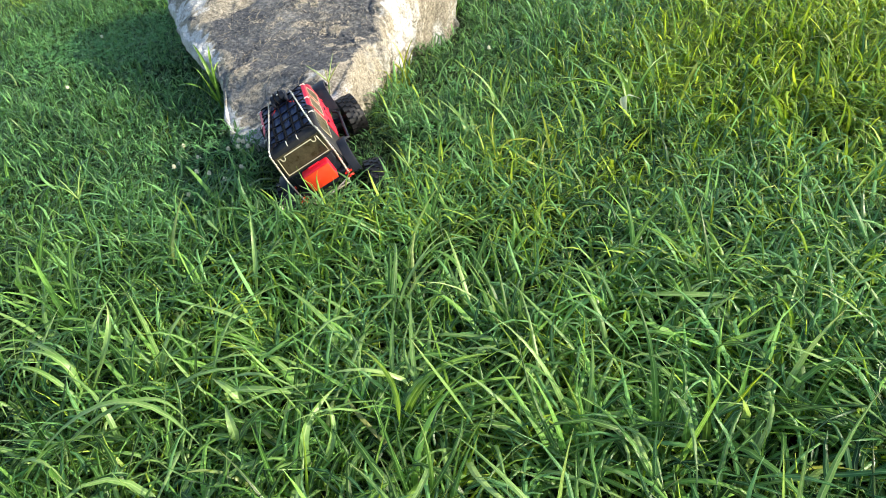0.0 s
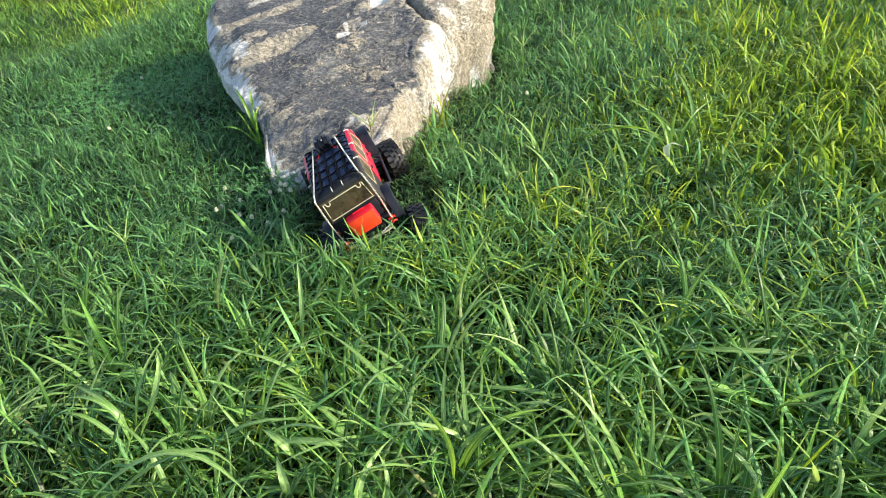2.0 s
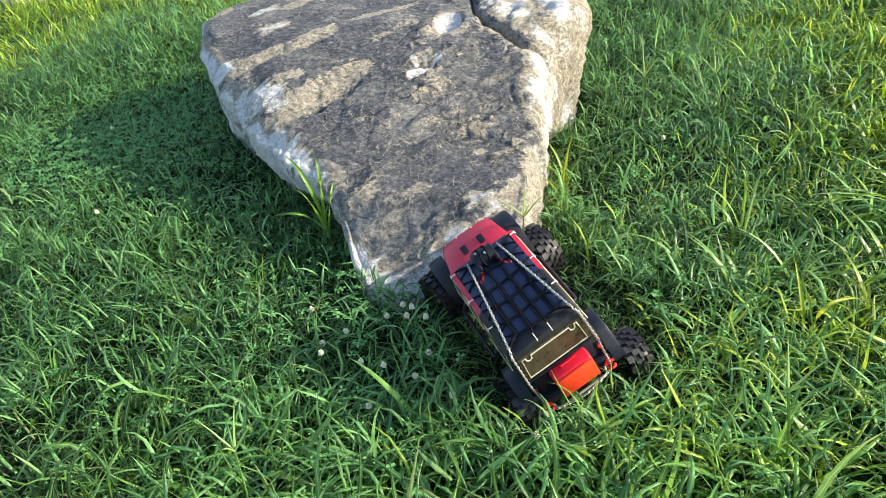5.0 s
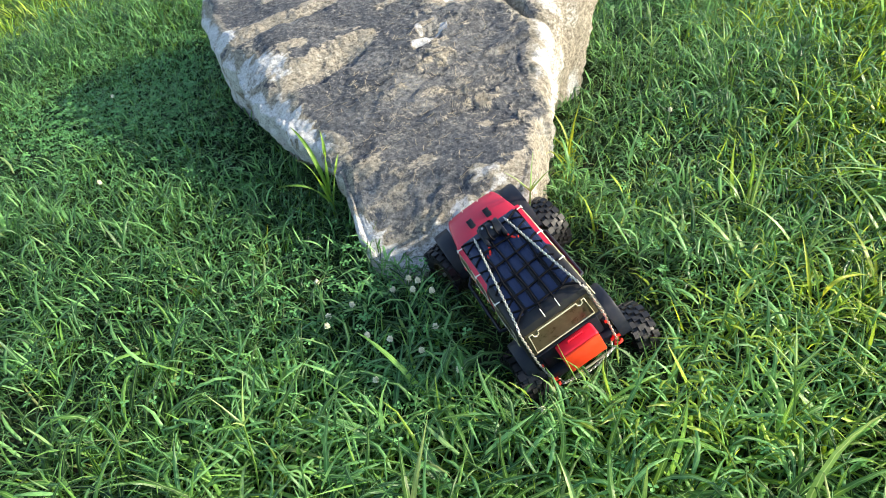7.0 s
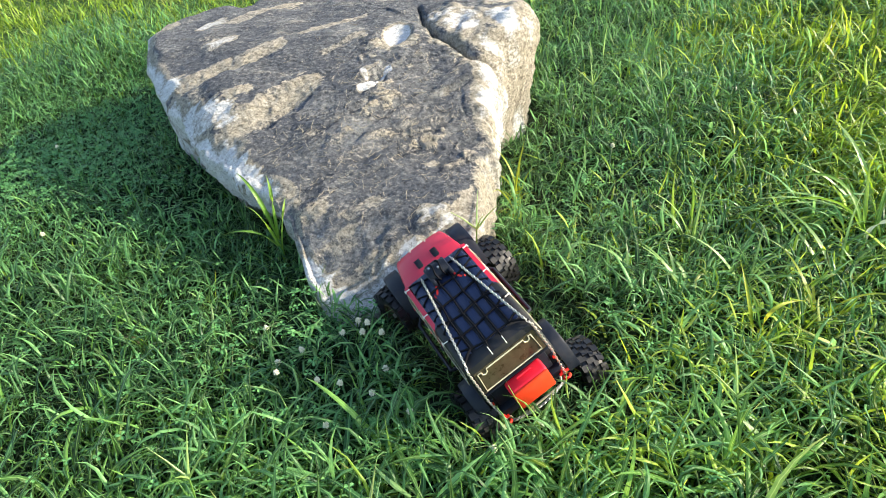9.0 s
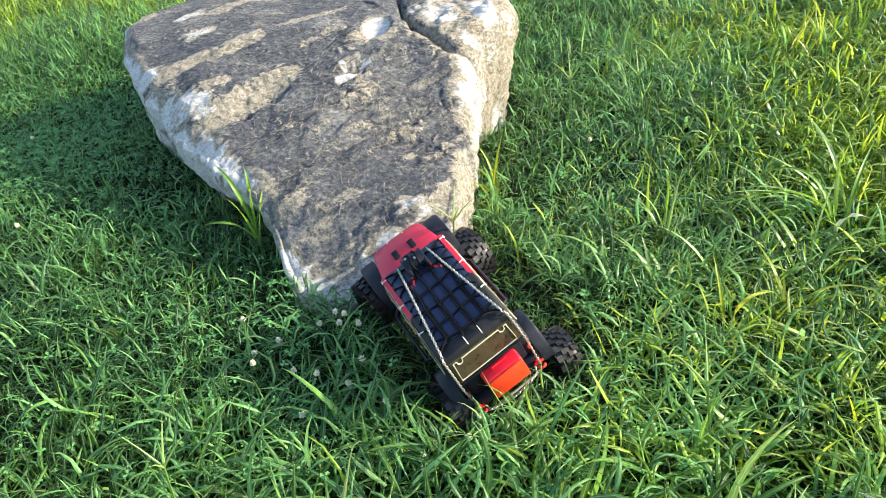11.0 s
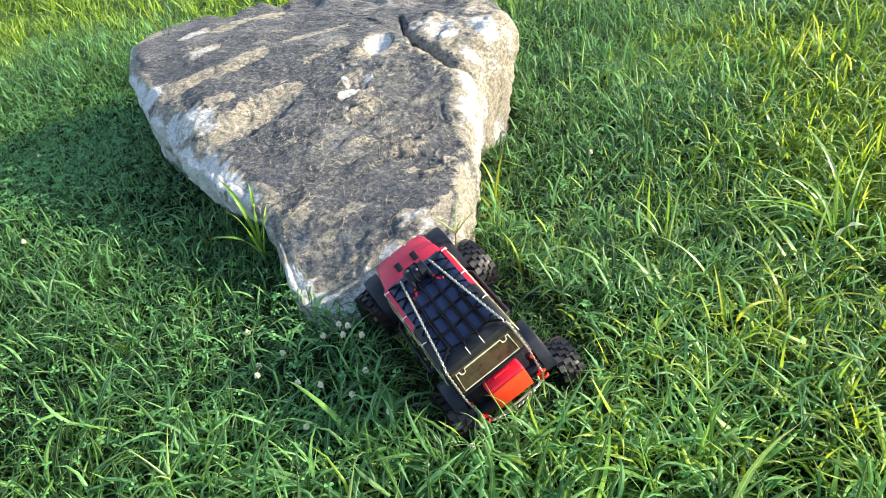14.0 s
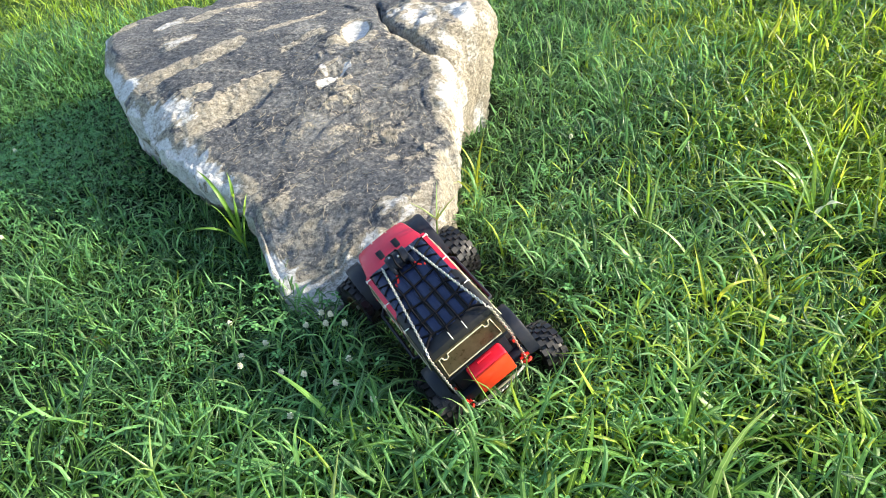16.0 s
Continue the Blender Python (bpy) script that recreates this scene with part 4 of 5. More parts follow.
    for y in (-0.008, 0.007):                         # lashings round the drum
        bm = bmesh.new()
        tube(bm, [(0.012 + 0.0175 * math.cos(a), y + 0.002 * math.sin(3 * a), 0.2545 + 0.0175 * math.sin(a)) for a in [k * math.tau / 16 for k in range(16)]], 0.0018, 5, True)
        part("lashing", bm, M["rope"], winch)
    for x, y in ((-0.004, -0.004), (0.006, 0.012)):
        bm = bmesh.new()
        bmesh.ops.create_cone(bm, cap_ends=True, segments=10, radius1=0.0024, radius2=0.0022, depth=0.003, matrix=Matrix.Translation((x + 0.008, y, 0.2698)))
        part("bolt", bm, M["steel"], winch)
    for s in (1, -1):
        bm = bmesh.new()
        tube(bm, [(-0.004, s * 0.020, 0.2475), (-0.014, s * 0.023, 0.2465), (-0.022, s * 0.027, 0.2455), (-0.026, s * 0.030, 0.2445)], 0.0024, 7)
        tube(bm, [(-0.026 + 0.0045 * math.cos(a), s * 0.031 + 0.0045 * math.sin(a), 0.2445) for a in [k * math.tau / 9 for k in range(8)]], 0.0016, 6)
        part("tow_hook", bm, M["red_plastic"], winch, "red tow hook")

    # running gear: the axles hang askew from the leaning body
    def hung(tilt, drop):
        return Matrix.Translation((0, 0, 0.052 - drop)) @ Matrix.Rotation(radians(tilt), 4, "X") @ Matrix.Translation((0, 0, -0.006))
    AXLES = ((0.137, hung(14, 0.004)), (-0.187, hung(20, 0.010)))
    bm = bmesh.new()
    box(bm, (0, 0, 0.083), (0.33, 0.060, 0.026), 0.006)
    part("chassis", bm, M["black"], car)
    for x, AX in AXLES:
        bm = bmesh.new()
        tube(bm, [AX @ Vector((x, -0.11, 0)), AX @ Vector((x, 0.11, 0))], 0.008, 10)
        bmesh.ops.create_icosphere(bm, subdivisions=2, radius=0.017, matrix=Matrix.Translation(AX @ Vector((x, 0.02, 0))))
        part("axle", bm, M["black"], car)
        for y in (-0.05, 0.05):
            bm = bmesh.new()
            a, b = AX @ Vector((x, y, 0)), Vector((x * 0.85, y * 0.9, 0.125))
            tube(bm, [a, b], 0.005, 8)
            for k in range(8):
                q = a.lerp(b, 0.35 + k * 0.075)
                tube(bm, [q + Vector((0.0085 * math.cos(c), 0.0085 * math.sin(c), 0)) for c in [j * math.tau / 10 for j in range(10)]], 0.0013, 4, True)
            part("shock_absorber", bm, M["black"], car)

    def tyre_mesh():
        bm = bmesh.new()
        prof = [(0.030, -0.020), (0.040, -0.0245), (0.050, -0.024), (0.0555, -0.020), (0.057, -0.010), (0.0575, 0), (0.057, 0.010), (0.0555, 0.020), (0.050, 0.024), (0.040, 0.0245), (0.030, 0.020)]
        n = 40
        rows = [[bm.verts.new((r * math.cos(i * math.tau / n), y, r * math.sin(i * math.tau / n))) for r, y in prof] for i in range(n)]
        for i in range(n):
            for k in range(len(prof) - 1):
                bm.faces.new((rows[i][k], rows[i][k + 1], rows[(i + 1) % n][k + 1], rows[(i + 1) % n][k]))
            bm.faces.new((rows[i][-1], rows[i][0], rows[(i + 1) % n][0], rows[(i + 1) % n][-1]))
        bmesh.ops.recalc_face_normals(bm, faces=bm.faces)
        for i in range(20):
            a = i * math.tau / 20
            for y, da, sz in ((-0.019, 0, (0.0055, 0.013, 0.012)), (0.019, 0.16, (0.0055, 0.013, 0.012)), (-0.006, 0.14, (0.005, 0.009, 0.009)), (0.006, 0.02, (0.005, 0.009, 0.009))):
                q = Matrix.Rotation(-(a + da), 3, "Y")
                box(bm, q @ Vector((0.0585 - (0.0015 if abs(y) > 0.01 else 0), y, 0)), sz, 0.0, q)
            for y in (-0.0245, 0.0245):
                q = Matrix.Rotation(-(a + (0.08 if i % 2 else 0)), 3, "Y")
                box(bm, q @ Vector((0.050, y, 0)), (0.010, 0.003, 0.007), 0.0, q)
        return bm

    def rim_mesh():
        bm = bmesh.new()
        prof = [(0.031, 0.021), (0.029, 0.0225), (0.027, 0.018), (0.024, 0.010), (0.012, 0.008), (0.010, 0.013), (0.003, 0.014), (0.003, -0.018), (0.028, -0.020), (0.031, -0.020)]
        n = 30
        rows = [[bm.verts.new((r * math.cos(i * math.tau / n), y, r * math.sin(i * math.tau / n))) for r, y in prof] for i in range(n)]
        for i in range(n):
            for k in range(len(prof)):
                bm.faces.new((rows[i][k], rows[i][(k + 1) % len(prof)], rows[(i + 1) % n][(k + 1) % len(prof)], rows[(i + 1) % n][k]))
        bmesh.ops.recalc_face_normals(bm, faces=bm.faces)
        for i in range(6):
            q = Matrix.Rotation(i * math.tau / 6, 3, "Y")
            box(bm, q @ Vector((0.018, 0.013, 0)), (0.018, 0.005, 0.006), 0.0012, q)
        return bm

    for x, AX in AXLES:
        for s in (1, -1):
            q = AX @ Matrix.Translation((x, s * 0.120, 0)) @ Matrix.Rotation(radians(0 if s > 0 else 180), 4, "Z") @ Matrix.Rotation(radians((14 if x > 0 else 0)), 4, "Z")
            bm = tyre_mesh()
            w = part("wheel", bm, M["rubber"], car, "chunky lugged black tyre caked with mud")
            w.matrix_local = q
            r = part("rim", rim_mesh(), M["rim"], w, "muddy bronze beadlock rim")
            bm = bmesh.new()
            bmesh.ops.create_cone(bm, cap_ends=True, segments=6, radius1=0.005, radius2=0.0045, depth=0.006, matrix=Matrix.Translation((0, 0.0165, 0)) @ Matrix.Rotation(radians(90), 4, "X"))
            part("hub_nut", bm, M["steel"], w)


build_car()

# ---- grass ----
rng = np.random.default_rng(11)


def blades(pos, length, width, az, lean0, lean1, twist, segs=4, curl=None):
    """Curved tapering strips: pos (n,3), the others (n,). Returns verts, quads, tris."""
    n = len(length)
    s = np.linspace(0, 1, segs + 1)
    th = lean0[:, None] + (lean1 - lean0)[:, None] * s[None, :] ** 1.3
    ds = length[:, None] / segs
    mid = (th[:, 1:] + th[:, :-1]) / 2
    turn = az[:, None] + (0 if curl is None else curl[:, None] * (s[None, 1:] + s[None, :-1]) / 2)      # blades bend sideways too
    ox = np.concatenate([np.zeros((n, 1)), np.cumsum(np.sin(mid) * ds * np.cos(turn), 1)], 1)
    oy = np.concatenate([np.zeros((n, 1)), np.cumsum(np.sin(mid) * ds * np.sin(turn), 1)], 1)
    up = np.concatenate([np.zeros((n, 1)), np.cumsum(np.cos(mid) * ds, 1)], 1)
    c = np.stack([pos[:, 0:1] + ox, pos[:, 1:2] + oy, pos[:, 2:3] + up], -1)
    tw = az[:, None] + (0 if curl is None else curl[:, None] * s[None, :]) + np.pi / 2 + twist[:, None] * s[None, :]
    wv = np.stack([np.cos(tw), np.sin(tw), np.zeros_like(tw)], -1)
    wid = width[:, None] * np.minimum(1, 0.55 + 1.8 * s)[None, :] * (1 - s ** 2.4)[None, :] / 2
    # a shallow fold along the midrib would double the faces, so only the sides are kept
    a, b = c - wv * wid[..., None], c + wv * wid[..., None]
    k = segs
    v = np.concatenate([np.stack([a[:, :k], b[:, :k]], 2).reshape(n, 2 * k, 3), c[:, k:]], 1)
    m = 2 * k + 1
    base = (np.arange(n) * m)[:, None]
    quads = np.concatenate([base + np.array([[2 * i, 2 * i + 1, 2 * i + 3, 2 * i + 2]]) for i in range(k - 1)], 0)
    tris = base + np.array([[2 * k - 2, 2 * k - 1, 2 * k]])
    lv = np.zeros((n, m, 3))
    lv[:, 0:2 * k:2, 0], lv[:, 1:2 * k:2, 0] = -1, 1
    lv[:, :2 * k, 1] = np.repeat(s[:k], 2)[None, :]
    lv[:, 2 * k, 1] = 1
    return v.reshape(-1, 3), quads, tris, lv.reshape(-1, 3)


def leaf_coords(ob, lv):
    at = ob.data.attributes.new("leaf", "FLOAT_VECTOR", "POINT")
    at.data.foreach_set("vector", lv.astype(np.float32).ravel())


def under_car(x, y):
    u = CAR.inverted()
    lx = u[0][0] * (x - CAR[0][3]) + u[0][1] * (y - CAR[1][3])
    ly = u[1][0] * (x - CAR[0][3]) + u[1][1] * (y - CAR[1][3])
    return (lx < 0.27) & (lx > -0.32) & (np.abs(ly) < 0.19)


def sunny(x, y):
    """Share of yellow-green grass, 0 to 1: sunlight put into blade colour along the open side and behind the rock."""
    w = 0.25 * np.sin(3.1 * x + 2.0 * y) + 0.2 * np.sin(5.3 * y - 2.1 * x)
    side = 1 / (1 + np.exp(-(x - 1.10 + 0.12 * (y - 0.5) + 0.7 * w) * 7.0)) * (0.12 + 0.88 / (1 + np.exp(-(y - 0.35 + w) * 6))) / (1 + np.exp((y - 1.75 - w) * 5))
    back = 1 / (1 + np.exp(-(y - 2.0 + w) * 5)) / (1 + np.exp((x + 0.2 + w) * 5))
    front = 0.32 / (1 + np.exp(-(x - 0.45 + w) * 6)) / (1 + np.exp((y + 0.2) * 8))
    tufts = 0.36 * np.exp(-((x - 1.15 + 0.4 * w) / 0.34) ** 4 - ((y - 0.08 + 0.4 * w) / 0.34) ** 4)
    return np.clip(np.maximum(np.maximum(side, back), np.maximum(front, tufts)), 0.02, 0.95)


def tallness(x, y):
    """How long the grass grows: clipped and clovery near the rock, rank on the open side and in front."""
    side = 1 / (1 + np.exp(-(x - 1.0) * 4.0))
    front = 1 / (1 + np.exp((y + 0.25) * 6))
    patch = 0.5 + 0.5 * np.sin(2.3 * x + 1.1 * y + 0.5) * np.sin(1.7 * x - 2.6 * y)
    far = 1 / (1 + np.exp(-(y - 1.9) * 4))
    rank = 1 / (1 + np.exp(-(x - 1.45) * 6.0)) * (0.25 + 0.75 / (1 + np.exp(-(y - 0.45) * 7)))
    return np.clip(0.46 + 0.16 * side + 0.34 * rank + 0.22 * front + 0.20 * patch + 0.2 * far, 0.4, 1.4)


def cloverness(x, y):
    """Where clover has crowded out the grass: in the lee of the rock and before its tip."""
    lee = np.exp(-((x + 1.0) / 0.65) ** 4) * np.exp(-((y - 1.0) / 0.55) ** 4)
    tip = 0.28 * np.exp(-((x - 0.15) / 0.45) ** 2) * np.exp(-((y + 0.05) / 0.3) ** 2)
    side = 0.10 * np.exp(-((x - 0.65) / 0.22) ** 2) * np.exp(-((y - 0.6) / 0.5) ** 2)
    w = 0.5 + 0.5 * np.sin(4.1 * x + 1.2) * np.sin(3.7 * y - 0.6)
    return np.clip((lee * 0.66 + tip + side) * (0.45 + 0.75 * w), 0, 0.95)


def sow(name, label, count, x0, x1, y0, y1, per, lmin, lmax, wmin, wmax, material, droop=1.0, segs=4, keep=None, spread=0.02, flat=False, lift=0.0, lean=0.6, curl=0.8):
    cx, cy = rng.uniform(x0, x1, count), rng.uniform(y0, y1, count)
    ok = ~in_foot(cx, cy, -0.015) & (np.hypot((cx + 0.56) / 1.4, cy - 0.58) > 0.055)
    if keep is not None:
        ok &= keep(cx, cy)
    cx, cy = cx[ok], cy[ok]
    n = len(cx) * per
    tx, ty = np.repeat(cx, per), np.repeat(cy, per)
    tz = np.repeat(rng.uniform(0.75, 1.2, len(cx)), per)
    x, y = tx + rng.normal(0, spread, n), ty + rng.normal(0, spread, n)
    g = in_foot(x, y, -0.01)
    x[g], y[g] = tx[g], ty[g]
    h = tallness(x, y)
    L = rng.uniform(lmin, lmax, n) * h * tz
    L *= np.where(rng.random(n) < 0.08, 1.45 if lmax < 0.3 else 1.0, 1.0)
    car_here = under_car(x, y)
    L = np.where(car_here, np.minimum(L, 0.042), L)
    W = rng.uniform(wmin, wmax, n) * np.clip(L / (0.6 * lmax), 0.6, 1.3)
    az = np.arctan2(y - ty, x - tx) + rng.normal(0, 0.7, n)
    l0 = np.abs(rng.normal(lean, 0.42, n)) + (0.5 if flat else 0)
    l1 = l0 + np.abs(rng.normal(1.05, 0.6, n)) * droop
    tw = rng.normal(0, 0.6, n)
    v, q, t, lv = blades(np.stack([x, y, hump(x, y) - 0.004 + lift * h * rng.random(n) * np.where(car_here, 0.3, 1)], 1), L, W, az, l0, np.minimum(l1, 2.6), tw, segs, rng.normal(0, curl, n))
    ob = raw_mesh(name, v, q, t, material)
    leaf_coords(ob, lv)
    tagged(ob, label, "grass", kind="stuff")
    return ob


def yellow(p):
    return lambda x, y: rng.random(len(x)) < sunny(x, y) * p


def green(x, y):
    return rng.random(len(x)) > np.maximum(sunny(x, y) * 0.92, 0.45 * cloverness(x, y))


def inner(x, y, x0, x1, y0, y1, soft):
    """Fades from 1 well inside a stretch of lawn to 0 at its edge."""
    d = np.minimum(np.minimum(x - x0, x1 - x), np.minimum(y - y0, y1 - y))
    return np.clip(d / soft, 0, 1)


def fore(x, y):
    """Where the grass is left to grow long, 0 to 1: the stretch in front."""
    return 1 / (1 + np.exp((y + 0.32 + 0.1 * np.sin(4 * x)) * 9))


def near(f=None):
    def keep(x, y):
        ok = rng.random(len(x)) < inner(x, y, -2.5, 2.8, -1.5, 2.6, 0.5)
        return ok if f is None else ok & f(x, y)
    return keep


def beyond(f):
    def keep(x, y):
        ok = (rng.random(len(x)) > inner(x, y, -2.5, 2.8, -1.5, 2.6, 0.5)) & (rng.random(len(x)) < inner(x, y, -6.2, 4.8, -2.6, 5.4, 1.6))
        return ok & f(x, y)
    return keep


# a coarser lawn out to the edges of the place
sow("outer_grass", "coarse green lawn stretching away", 31000, -13, 13, -12, 14, 5, 0.10, 0.20, 0.014, 0.028, M["grass"], 1.2, 2,
    keep=lambda x, y: rng.random(len(x)) > inner(x, y, -6.2, 4.8, -2.6, 5.4, 1.6), spread=0.09)
# the lawn round the rock, dense
sow("grass", "lush green lawn grass with narrow arching blades", 6100, -2.5, 2.8, -1.5, 2.6, 9, 0.08, 0.20, 0.0035, 0.0070, M["grass"], 1.2, 5, keep=near(green))
sow("short_grass", "short dense lawn grass coloured dark for shade in the understorey", 12500, -2.5, 2.8, -1.5, 2.6, 9, 0.04, 0.085, 0.0050, 0.0085, M["under"], 1.3, 3, keep=near())
sow("leafy_grass", "leafy crabgrass with short broad spreading leaves", 21500, -2.5, 2.8, -1.5, 2.6, 7, 0.06, 0.145, 0.0045, 0.0085, M["grass_short"], 1.35, 4,
    keep=near(lambda x, y: green(x, y) & (rng.random(len(x)) < 1 - 0.72 * fore(x, y))), spread=0.024, flat=False, lift=0.11, lean=0.75, curl=1.0)
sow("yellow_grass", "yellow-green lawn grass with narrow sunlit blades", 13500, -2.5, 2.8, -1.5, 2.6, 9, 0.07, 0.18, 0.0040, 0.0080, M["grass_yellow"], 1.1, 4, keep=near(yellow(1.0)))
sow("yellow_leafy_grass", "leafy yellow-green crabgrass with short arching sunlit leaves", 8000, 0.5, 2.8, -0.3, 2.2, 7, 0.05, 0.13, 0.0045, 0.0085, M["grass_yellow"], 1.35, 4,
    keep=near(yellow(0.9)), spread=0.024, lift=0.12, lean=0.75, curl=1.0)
sow("far_grass", "green lawn grass further from the rock", 24000, -6.2, 4.8, -2.6, 5.4, 9, 0.07, 0.16, 0.006, 0.011, M["grass"], 1.0, 3,
    keep=beyond(green), spread=0.035)
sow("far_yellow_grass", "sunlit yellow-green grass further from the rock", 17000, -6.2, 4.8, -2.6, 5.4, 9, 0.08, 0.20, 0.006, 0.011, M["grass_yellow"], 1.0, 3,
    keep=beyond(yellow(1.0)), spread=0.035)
sow("rank_grass", "rank yellow-green grass with broad drooping blades", 240, 0.9, 2.7, -1.3, 2.0, 7, 0.16, 0.34, 0.005, 0.010, M["tall"], 1.7, 7,
    keep=lambda x, y: ~under_car(x, y) & (rng.random(len(x)) < 0.3 + 0.7 * ((x > 1.25) & (y > 0.4))), spread=0.012, curl=1.1)
sow("long_grass", "long green grass blades bending over in thick swathes", 1250, -0.4, 2.6, -1.5, 0.0, 7, 0.14, 0.31, 0.0062, 0.0125, M["grass"], 2.0, 7,
    keep=lambda x, y: (rng.random(len(x)) < fore(x, y)) & ~under_car(x, y), spread=0.016, lean=0.55, curl=1.1)
sow("foreground_grass", "rank grass with long arching pale blades in front", 150, 0.1, 2.1, -1.3, -0.35, 7, 0.20, 0.38, 0.006, 0.012, M["clump"], 2.0, 8,
    keep=lambda x, y: ~((x < 1.0) & (y > -0.75)), spread=0.012, lean=0.75, curl=1.2)


def build_clover():
    """Three-part leaves on short stalks, in the shade beside the rock and in front of its tip."""
    n = 75000
    x, y = rng.uniform(-2.2, 1.2, n), rng.uniform(-0.6, 2.0, n)
    ok = ~in_rock(x, y, 0.0) & ~under_car(x, y) & (rng.random(n) < cloverness(x, y)) & (np.hypot((x + 0.56) / 1.4, y - 0.58) > 0.06)
    x, y = x[ok], y[ok]
    n = len(x)
    z = hump(x, y) + rng.uniform(0.03, 0.10, n)
    r = rng.uniform(0.005, 0.0105, n)
    a0, tilt, ta = rng.uniform(0, math.tau, n), rng.uniform(0, 0.5, n), rng.uniform(0, math.tau, n)
    shape = np.array([(0.05, 0.0), (0.55, -0.42), (1.0, -0.36), (1.12, 0.0), (1.0, 0.36), (0.55, 0.42)])
    vs, qs = [], []
    for leaf in range(3):
        a = a0 + leaf * math.tau / 3
        lx = r[:, None] * (shape[None, :, 0] * np.cos(a)[:, None] - shape[None, :, 1] * np.sin(a)[:, None])
        ly = r[:, None] * (shape[None, :, 0] * np.sin(a)[:, None] + shape[None, :, 1] * np.cos(a)[:, None])
        lz = np.sin(tilt)[:, None] * (lx * np.cos(ta)[:, None] + ly * np.sin(ta)[:, None]) - 0.25 * r[:, None] * np.abs(shape[None, :, 1]) * -1.0
        v = np.stack([x[:, None] + lx, y[:, None] + ly, z[:, None] + lz], -1).reshape(-1, 3)
        b = (np.arange(n) * 6 + leaf * n * 6)[:, None]
        vs.append(v)
        qs += [b + np.array([[0, 1, 2, 3]]), b + np.array([[0, 3, 4, 5]])]
    ob = raw_mesh("clover", np.concatenate(vs), np.concatenate(qs), np.zeros((0, 3), int), M["clover"], False)
    leaf_coords(ob, np.tile(np.concatenate([np.abs(shape[:, 1:2]) * 2.2, shape[:, 0:1] * 0.7, shape[:, 0:1] * 0], 1), (n * 3, 1)))
    tagged(ob, "low patches of dark green clover leaves among the grass", "clover", kind="stuff")


build_clover()


# ---- white clover flowers, one by one ----
def clover_flower():
    root = new("clover_flower")
    root.scale = (0.85, 0.85, 1.0)
    tagged(root, "white clover flower head on a thin green stalk in grass", "flower", "clover flowers")
    bm = bmesh.new()
    tube(bm, [(0, 0, -0.01), (0.004, 0, 0.04), (0.002, 0.003, 0.088)], 0.0012, 5)
    part("stalk", bm, M["stem"], root)
    bm = bmesh.new()
    r2 = random.Random(2)
    for k in range(46):
        f = (k + 0.5) / 46
        ph, th = math.acos(1 - 1.65 * f), k * 2.39996
        d = Vector((math.sin(ph) * math.cos(th), math.sin(ph) * math.sin(th), math.cos(ph)))
        q = d.to_track_quat("Z", "Y").to_matrix().to_4x4()
        ln = 0.0044 * r2.uniform(0.45, 1.35)
        bmesh.ops.create_cone(bm, cap_ends=True, segments=5, radius1=0.0008, radius2=0.0014, depth=ln, matrix=Matrix.Translation(Vector((0.002, 0.003, 0.092)) + d * (0.003 + ln / 2)) @ q)
    part("flower_head", bm, M["petal"], root, "round white flower head browning below")
    return root


FLOWERS = [(0.22, -0.24), (0.08, -0.12), (0.16, -0.12), (0.21, -0.15), (0.21, 0.0), (0.24, 0.01), (0.33, -0.14), (0.42, -0.18), (0.15, 0.01), (0.13, -0.03), (0.29, -0.01), (0.59, -0.23),
           (0.68, 0.91), (-0.01, 0.02), (0.19, 0.03), (0.05, -0.05), (-0.9, 0.35), (-1.3, 0.9), (0.32, -0.07)]
first = clover_flower()
for i, (fx, fy) in enumerate(FLOWERS):
    m = pose(fx, fy, float(hump(np.array(fx), np.array(fy))) + rng.uniform(-0.02, 0.01), rng.uniform(-18, 18), rng.uniform(-18, 18), rng.uniform(0, 360))
    if i == 0:
        first.matrix_world = m @ Matrix.Diagonal((0.85, 0.85, 1.0, 1))
    else:
        copy_thing(first, m)


# ---- weeds that stand out ----
def blade_bm(bm, base, length, width, az, l0, l1, twist=0.3, curl=0.0, segs=10):
    """One long leaf, folded along its midrib."""
    p, rows = Vector(base), []
    lay = bm.verts.layers.float_vector.new("leaf")
    for k in range(segs + 1):
        t = k / segs
        th = l0 + (l1 - l0) * t ** 1.1
        ac = az + curl * t
        d = Vector((math.sin(th) * math.cos(ac), math.sin(th) * math.sin(ac), math.cos(th)))
        sd = Vector((-math.sin(ac + twist * t), math.cos(ac + twist * t), 0))
        w = width / 2 * min(1, 0.5 + 2.2 * t) * max(0.04, 1 - t ** 2.6)
        up = sd.cross(d).normalized()
        rows.append([bm.verts.new(p - sd * w - up * w * 0.35), bm.verts.new(p), bm.verts.new(p + sd * w - up * w * 0.35)])
        for across, vert in zip((-1, 0, 1), rows[-1]):
            vert[lay] = (across, t, 0)
        p = p + d * (length / segs)
    for a, b in zip(rows, rows[1:]):
        bm.faces.new((a[0], a[1], b[1], b[0]))
        bm.faces.new((a[1], a[2], b[2], b[1]))


